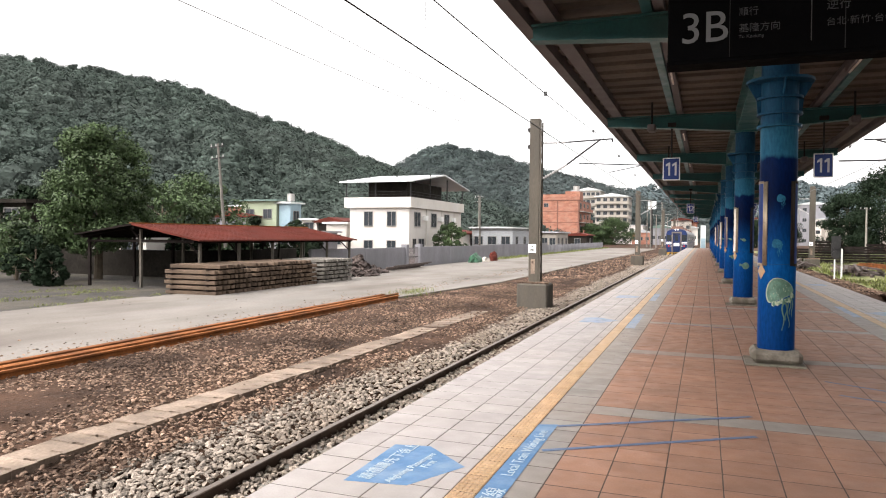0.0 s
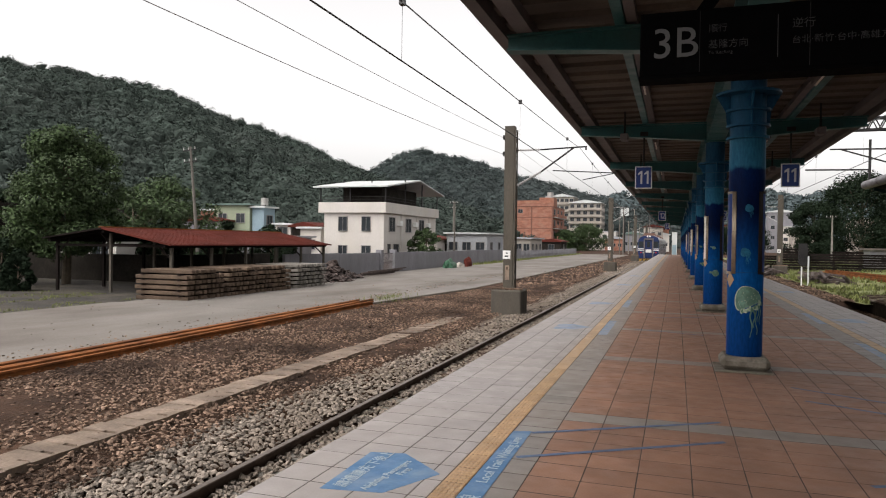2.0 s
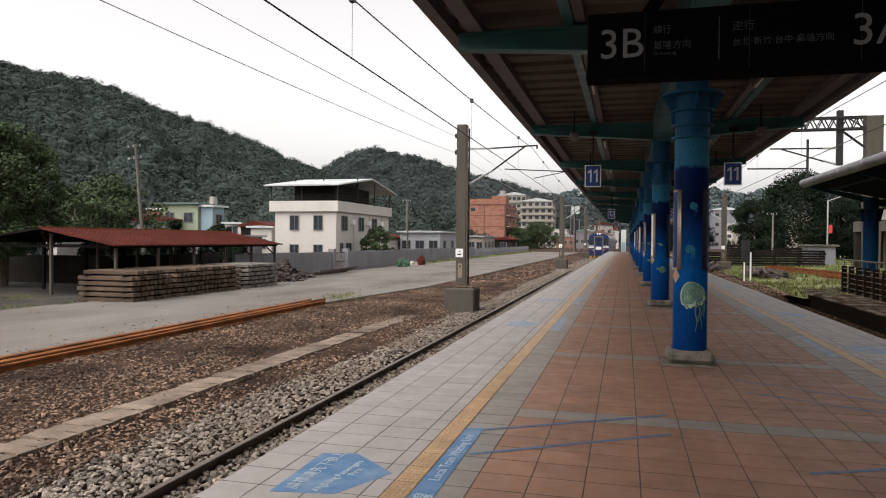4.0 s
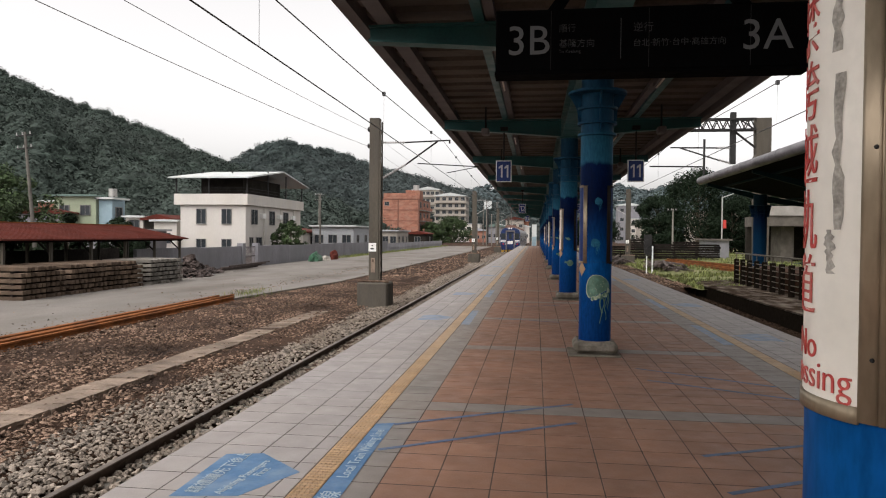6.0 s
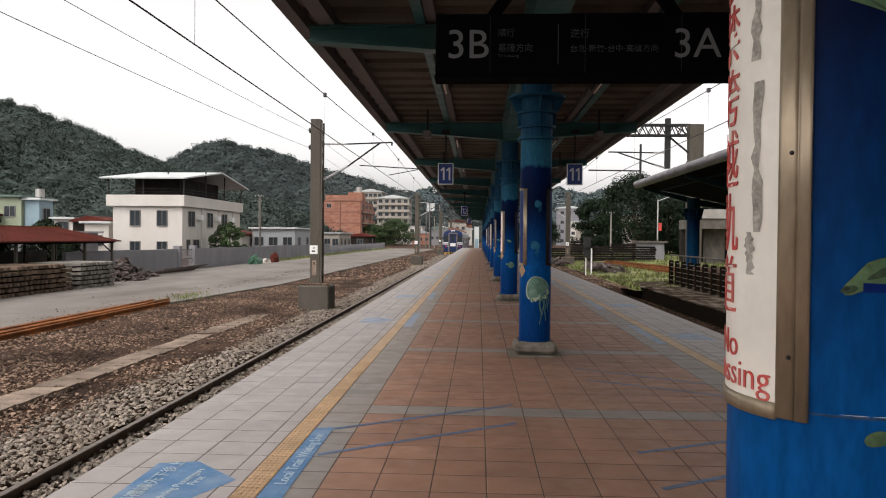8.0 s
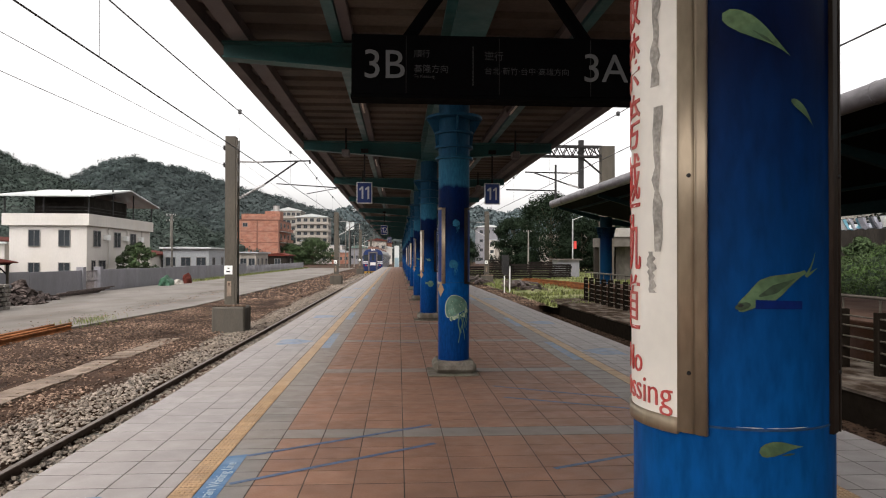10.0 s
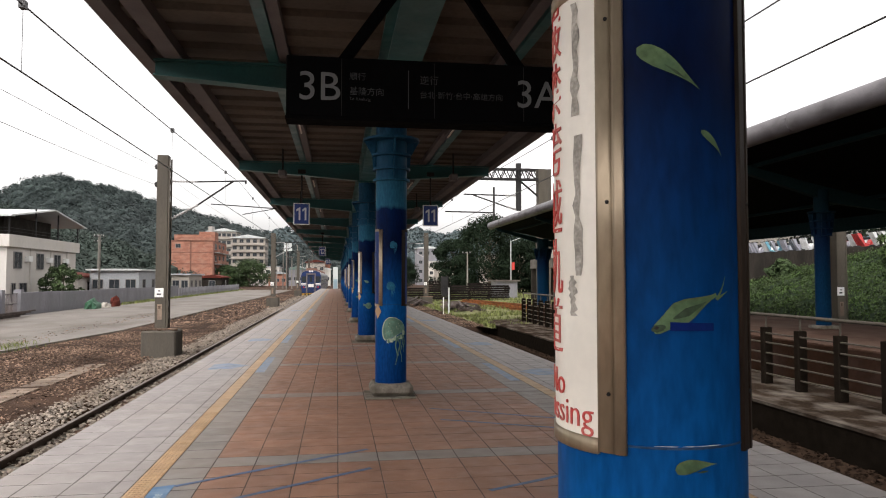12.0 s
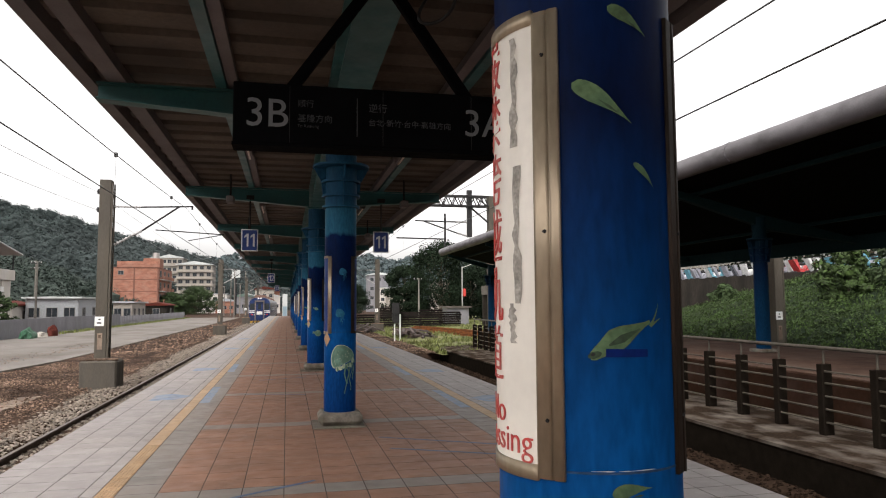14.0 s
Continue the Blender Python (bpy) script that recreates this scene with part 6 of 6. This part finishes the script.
for i, yc in enumerate(COLS[1:7]):
    n = notice(yc, 180, "navy" if i % 2 == 0 else "poster", "curved dark blue notice with white letters" if i % 2 == 0 else "curved white notice with dark letters")
    for j in range(4):
        part("bar", patch([(0, -0.04, 0.04), (0.1, -0.04, 0.04)], 180, 1.25 + 0.17 * j, 0.19, 0.0055, 4), "white_text" if i % 2 == 0 else "iron", n)
    notice(yc, 0, "navy", "curved dark notice in a dark rusty frame", steel="frame_dark")
    d = thing("diamond_sign", (CX, yc, 0), "small yellow diamond warning plate on the column", "sign", "diamond signs")
    part("plate", patch([(0, 0, 0.001), (0.09, -0.06, 0.06), (0.18, 0, 0.001)], 212, 0.93, 0.19, 0.01, 4), "tile_yellow", d)


def leaf_shape(length, width, n=14, tail=True):
    rows = []
    for k in range(n + 1):
        u = k / n
        w = width * (math.sin(math.pi * min(1, u * 1.25)) ** 0.75 if u < 0.8 else 0.0)
        if tail and u > 0.72:
            w = max(w, width * (0.18 + (u - 0.72) * 0.9))
        rows.append((u * length, -w / 2, w / 2))
    return rows


def painted(name, yc, rows, ang, z, tilt, material, label, r=0.19, lift=0.002):
    """A shape painted on a column: drawn upright, then turned in the unrolled surface."""
    vs, fs = [], []
    ns = 6
    c, s = math.cos(radians(tilt)), math.sin(radians(tilt))
    mid = rows[-1][0] / 2
    for h, a, b in rows:
        for k in range(ns + 1):
            u, v = a + (b - a) * k / ns, h - mid
            u, v = u * c - v * s, u * s + v * c
            t = radians(ang) + u / r
            vs.append(((r + lift) * math.cos(t), (r + lift) * math.sin(t), z + v))
    for i in range(len(rows) - 1):
        for k in range(ns):
            p = i * (ns + 1) + k
            fs.append((p, p + 1, p + ns + 2, p + ns + 1))
    return part(name, (vs, [], fs), material, COLUMN[yc], label)




def profile(length, width, pts, n=22, bend=0.0):
    """Rows of a shape along its length: pts are (share of the length, share of the width)."""
    rows = []
    for k in range(n + 1):
        u = k / n
        for (u0, w0), (u1, w1) in zip(pts, pts[1:]):
            if u0 <= u <= u1:
                w = w0 + (w1 - w0) * (u - u0) / (u1 - u0)
                break
        c = bend * math.sin(math.pi * u)
        rows.append((u * length, c - width * w / 2, c + width * w / 2))
    return rows


# slim fish: pointed tail at the foot of the shape, blunt head at its top
SLIM = [(0.0, 0.02), (0.12, 0.12), (0.3, 0.4), (0.5, 0.78), (0.68, 1.0), (0.85, 0.94), (0.95, 0.66), (0.985, 0.4), (1.0, 0.05)]
for ang, z, L, w, tilt, skin in ((258.2, 1.81, 0.141, 0.036, 55, "leaf_paint"), (274.8, 1.976, 0.098, 0.027, 58, "leaf_paint"), (283.8, 1.668, 0.068, 0.014, 46, "leaf_paint"), (270.8, 1.068, 0.082, 0.026, 96, "leaf_paint")):
    painted("painted_fish", COLS[0], profile(L, w, SLIM, bend=0.004), ang, z, tilt, skin, "slender green fish painted on the blue column")
    painted("painted_fish", COLS[0], profile(L * 0.3, w * 0.16, [(0, 0.1), (0.4, 1), (1, 0.1)], 8), ang + 3, z - 0.008, tilt, "leaf_dark", "dark stripe of a painted green fish", lift=0.003)
FISH = [(0.0, 0.2), (0.05, 0.42), (0.2, 0.62), (0.4, 1.0), (0.55, 0.86), (0.75, 0.45), (0.9, 0.2), (1.0, 0.16)]
painted("painted_fish", COLS[0], profile(0.14, 0.046, FISH, bend=-0.006), 266.5, 1.35, -61, "leaf_paint", "large green fish painted on the blue column")
painted("painted_fish", COLS[0], profile(0.05, 0.006, [(0, 1), (1, 0.1)], 8, bend=0.003), 288.5, 1.397, -28, "leaf_paint", "upper tail fin of a painted fish")
painted("painted_fish", COLS[0], profile(0.032, 0.007, [(0, 1), (1, 0.1)], 8), 289.5, 1.383, -62, "leaf_paint", "lower tail fin of a painted fish")
painted("painted_fish", COLS[0], profile(0.07, 0.016, [(0, 0.2), (0.4, 1), (1, 0.1)], 12), 268, 1.355, -64, "leaf_dark", "dark back of a painted green fish", lift=0.003)
painted("painted_fish", COLS[0], profile(0.085, 0.016, [(0, 1), (1, 0.9)], 6), 269.5, 1.325, -91, "patch_blue", "dark blue touch-up below the painted fish", lift=0.0032)
painted("painted_fish", COLS[0], profile(0.026, 0.014, [(0, 0.3), (0.3, 1), (0.8, 0.8), (1, 0.2)], 10), 250.5, 1.322, -75, "leaf_dark", "mottled dark head of a painted fish", lift=0.0036)
painted("painted_fish", COLS[0], profile(0.009, 0.007, [(0, 0.3), (0.5, 1), (1, 0.2)], 8), 249.5, 1.323, -75, "iron", "black eye of a painted fish", lift=0.0042)
for ang, L in ((254, 0.045), (266, 0.025), (277, 0.06)):
    painted("scuff", COLS[0], profile(L, 0.0022, [(0, 0.2), (0.3, 1), (0.6, 0.5), (1, 0.2)], 12), ang, 1.1065, 90, "sticker_text", "pale scuff along the welded seam", lift=0.0028)


def jellyfish(yc, ang, z, s=1.0, body="jelly", frill="jelly_light", seed=1):
    """A tilted bell with pale spots, frilled arms below its rim and thin trailing tentacles."""
    r = random.Random(seed)
    lean = 24
    c, sn = math.cos(radians(lean)), math.sin(radians(lean))

    def at(u, v):
        u, v = (u * c - v * sn) * s, (u * sn + v * c) * s
        return ang + math.degrees(u / 0.19), z + v
    dome = [(0.0, 0.9), (0.12, 1.0), (0.3, 0.98), (0.5, 0.88), (0.7, 0.7), (0.85, 0.5), (0.95, 0.28), (1.0, 0.04)]
    painted("painted_jellyfish", yc, profile(0.235 * s, 0.315 * s, dome), *at(0, 0.0), lean, frill, "pale outline of a painted jellyfish bell", lift=0.002)
    painted("painted_jellyfish", yc, profile(0.222 * s, 0.295 * s, dome), *at(0.005, -0.003), lean, body, "large grey-green jellyfish painted on the blue column", lift=0.0028)
    for k in range(15):
        a, d = r.uniform(0.2, 2.95), r.uniform(0.3, 0.85)
        q = r.uniform(0.008, 0.016) * s
        painted("painted_jellyfish", yc, profile(q, q, [(0, 0.2), (0.5, 1), (1, 0.2)], 6), *at(0.13 * d * math.cos(a), -0.1 + 0.18 * d * math.sin(a)), 0, frill, "pale spot of a painted jellyfish", lift=0.0034)
    for k in range(17):
        q = r.uniform(0.03, 0.05) * s
        skin = (frill, body, frill)[k % 3]
        painted("painted_jellyfish", yc, profile(q * 1.3, q, [(0, 0.2), (0.3, 0.9), (0.6, 0.7), (1, 0.3)], 8), *at(-0.11 + 0.24 * k / 16, -0.125 - r.uniform(0, 0.05) * (1 - abs(k - 9) / 12)), r.uniform(-50, 50), skin, "frilled arm of a painted jellyfish", lift=0.0034 + 0.0002 * (k % 4))
    for u, L in ((0.0, 0.34), (0.035, 0.24), (0.06, 0.33), (0.09, 0.2), (0.12, 0.24)):
        L *= s
        p = r.uniform(0, 6)
        rows = [(L * i / 16, 0.011 * s * math.sin(i * 0.55 + p) - (0.004 + 0.006 * i / 16) * s, 0.011 * s * math.sin(i * 0.55 + p) + (0.004 + 0.006 * i / 16) * s) for i in range(17)]
        a0, z0 = at(u, -0.13)
        painted("painted_jellyfish", yc, rows, a0, z0 - L / 2, r.uniform(-5, 5), body, "trailing tentacle of a painted jellyfish", lift=0.0025)


jellyfish(COLS[1], 270, 0.84)
jellyfish(COLS[1], 262, 1.34, 0.34, "fish_faint", "fish_faint", 2)
jellyfish(COLS[1], 272, 1.83, 0.28, "fish_faint", "fish_faint", 3)
for i, yc in enumerate(COLS[2:6]):
    painted("painted_fish", yc, leaf_shape(0.2, 0.14), 275 + 8 * i, 0.82, 80, "jelly", "pale striped fish painted on the blue column")
    painted("painted_fish", yc, leaf_shape(0.12, 0.06), 265 - 6 * i, 1.35, 70, "jelly", "small pale fish painted on the blue column")


# floor stickers and worn tape marks
def flat(name, pts, z, material, label, cat):
    o = part(name, (([(x, y, z) for x, y in pts]), [], [tuple(range(len(pts)))]), material)
    so = o.modifiers.new("thick", "SOLIDIFY")
    so.thickness, so.offset = 0.0012, 1
    return tagged(o, label, cat)


FLOOR = 0.0032


def queue_marks(y0, mirror=False, letters=True):
    s = -1 if mirror else 1
    cx = 2 * CX if mirror else 0.0

    def X(x):
        return cx + s * x if mirror else x
    skin = "sticker" if letters else "sticker_worn"
    e = flat("floor_sticker", [(X(-1.79), y0 + 0.66), (X(-1.56), y0 + 0.71), (X(-1.22), y0 + 0.41), (X(-1.42), y0), (X(-1.78), y0 - 0.06)][::s], FLOOR, skin, "faded blue arrow sticker on grey tiles", "floor sticker")
    e2 = flat("floor_sticker", [(X(-1.015), y0 - 0.5), (X(-0.875), y0 - 0.5), (X(-0.885), y0 + 1.55), (X(-1.015), y0 + 1.5)][::s], FLOOR, skin, "long faded blue queue sticker beside the yellow line", "floor sticker")
    if letters:
        words("請禮讓先下後上", 0.1, "sticker_text", "lettering", e, pose(-1.655, y0 + 0.0, FLOOR + 0.0025, 0, 0, 88))
        words("Alighting Passengers", 0.07, "sticker_text", "lettering", e, pose(-1.52, y0 - 0.0, FLOOR + 0.0025, 0, 0, 84))
        words("First", 0.075, "sticker_text", "lettering", e, pose(-1.42, y0 + 0.3, FLOOR + 0.0025, 0, 0, 84))
        words("Local Train Waiting Line", 0.1, "sticker_text", "lettering", e2, pose(-0.915, y0 + 0.35, FLOOR + 0.0025, 0, 0, 90))
        words("候車線", 0.13, "sticker_text", "lettering", e2, pose(-0.89, y0 - 0.25, FLOOR + 0.0025, 0, 0, 90))
    return e


queue_marks(3.46)
for y in (11.3, 16.2, 24.0, 31.0):
    queue_marks(y, False, False)
for y in (9.9, 14.5, 23.0):
    queue_marks(y, True, False)


def tape(x0, y0, x1, y1, w=0.04):
    d = Vector((x1 - x0, y1 - y0, 0)).normalized()
    p = Vector((-d.y, d.x, 0)) * w / 2
    n = 8
    r = random.Random(int(100 * (x0 + y0)))
    L, R = [], []
    for k in range(n + 1):
        c = Vector((x0, y0, 0)).lerp(Vector((x1, y1, 0)), k / n)
        L.append(tuple((c + p * r.uniform(0.85, 1.1))[:2]))
        R.append(tuple((c - p * r.uniform(0.85, 1.1))[:2]))
    flat("floor_tape", R + L[::-1], FLOOR, "tape", "worn dark blue tape line across the tiles", "tape")


for a in ((-0.88, 4.97, 0.46, 5.81), (-0.86, 4.36, 0.46, 5.23), (1.22, 4.56, 2.3, 5.06), (1.21, 3.9, 2.3, 4.5), (1.21, 7.53, 2.4, 6.82), (1.24, 6.92, 2.41, 6.3),
          (-0.28, 13.77, 0.62, 14.16), (-0.5, 11.73, 0.53, 11.37)):
    tape(*a)

# small fittings under the canopy
for y, x in ((14.9, -0.95), (14.9, 2.7), (22.0, -0.95), (22.0, 2.7)):
    e = thing("camera_housing", (x, y, 3.55), "small grey camera housing hung under the canopy edge", "camera")
    part("housing", boxed(-0.08, 0.08, -0.16, 0.16, 0, 0.14, bevel=0.02), "fascia", e)
    part("stem", tubed((0, 0, 0.14), (0, 0, 0.63), 0.02), "iron", e)
strand("cable", [(1.12 + 0.1 * math.sin(k * 0.35), 3.9 + 0.02 * k, 3.6 - 0.7 * math.sin(math.pi * k / 20) * 0.6) for k in range(21)], 0.012, "iron", None, "loose black cable hanging under the ridge beam", "cable")

# ---- platform tiles ----
ROW = 0.2785
ROWS_Y = [5.44 + ROW * k for k in range(-34, 333)]
GREY_L = [(-2.14, -1.89), (-1.89, -1.585), (-1.585, -1.28), (-1.28, -1.17)]
GREY_R = [(2.9, 3.02), (3.02, 3.325), (3.325, 3.6), (3.6, 3.82)]
BROWN = [(-0.72 + 0.313 * k, -0.72 + 0.313 * (k + 1)) for k in range(10)]
STRIPS = [(c, "tile_grey") for c in GREY_L + GREY_R] + [((-1.02, -0.72), "tile_slate"), ((2.41, 2.74), "tile_slate")] + [(c, "tile_brown") for c in BROWN] + [((-1.17, -1.02), "tile_yellow"), ((2.74, 2.9), "tile_yellow")]
far = {}
cache = {}
JX, JY = 0.005, 0.009


def tile_mesh(w, d, name, material):
    key = (round(w, 3), material)
    if key not in cache:
        b = 0.0025
        if material == "tile_yellow":
            bm = bmesh.new()
            box(bm, 0, w, 0, d, -0.02, 0.0, bevel=b)
            for i in range(5):
                for j in range(6):
                    x, y = w * (i + 0.5) / 5, d * (j + 0.5) / 6
                    box(bm, x - 0.009, x + 0.009, y - 0.015, y + 0.015, -0.001, 0.004)
            me = bpy.data.meshes.new(name)
            bm.to_mesh(me)
            bm.free()
        else:
            me = bpy.data.meshes.new(name)
            v = [(0, 0, -0.02), (w, 0, -0.02), (w, d, -0.02), (0, d, -0.02), (0, 0, -b), (w, 0, -b), (w, d, -b), (0, d, -b), (b, b, 0), (w - b, b, 0), (w - b, d - b, 0), (b, d - b, 0)]
            f = [(8, 9, 10, 11)] + [(i, (i + 1) % 4, 4 + (i + 1) % 4, 4 + i) for i in range(4)] + [(4 + i, 4 + (i + 1) % 4, 8 + (i + 1) % 4, 8 + i) for i in range(4)]
            me.from_pydata(v, [], f)
        me.materials.append(M[material])
        cache[key] = me
    return cache[key]


rng = random.Random(12)
count = {}
for (x0, x1), base in STRIPS:
    for j, y in enumerate(ROWS_Y):
        material = base
        if base == "tile_brown" and (j - 34) % 11 == 0:
            material = "tile_slate"
        w, d = x1 - x0 - JX, ROW - JY
        dz = rng.uniform(-0.0008, 0.0008)
        near = 2.7 < y < 7.6 and count.get(base, 0) < 290
        if near:
            count[base] = count.get(base, 0) + 1
            o = new("tile", tile_mesh(w, d, "tile", material))
            o.parent = PLATFORM
            o.location = (x0 + JX / 2, y + JY / 2, 0.001 + dz)
        else:
            vs, fs = far.setdefault(material, ([], []))
            b, z = 0.0025, 0.001 + dz
            Y0, Y1 = y + JY / 2, y + ROW - JY / 2
            k = len(vs)
            X0, X1 = x0 + JX / 2, x1 - JX / 2
            vs += [(X0, Y0, z - 0.012), (X1, Y0, z - 0.012), (X1, Y1, z - 0.012), (X0, Y1, z - 0.012), (X0 + b, Y0 + b, z), (X1 - b, Y0 + b, z), (X1 - b, Y1 - b, z), (X0 + b, Y1 - b, z)]
            fs += [(k + 4, k + 5, k + 6, k + 7)] + [(k + i, k + (i + 1) % 4, k + 4 + (i + 1) % 4, k + 4 + i) for i in range(4)]
for material, (vs, fs) in far.items():
    o = part("tiles", (vs, [], fs), material, PLATFORM)
    o["kind"] = "stuff"
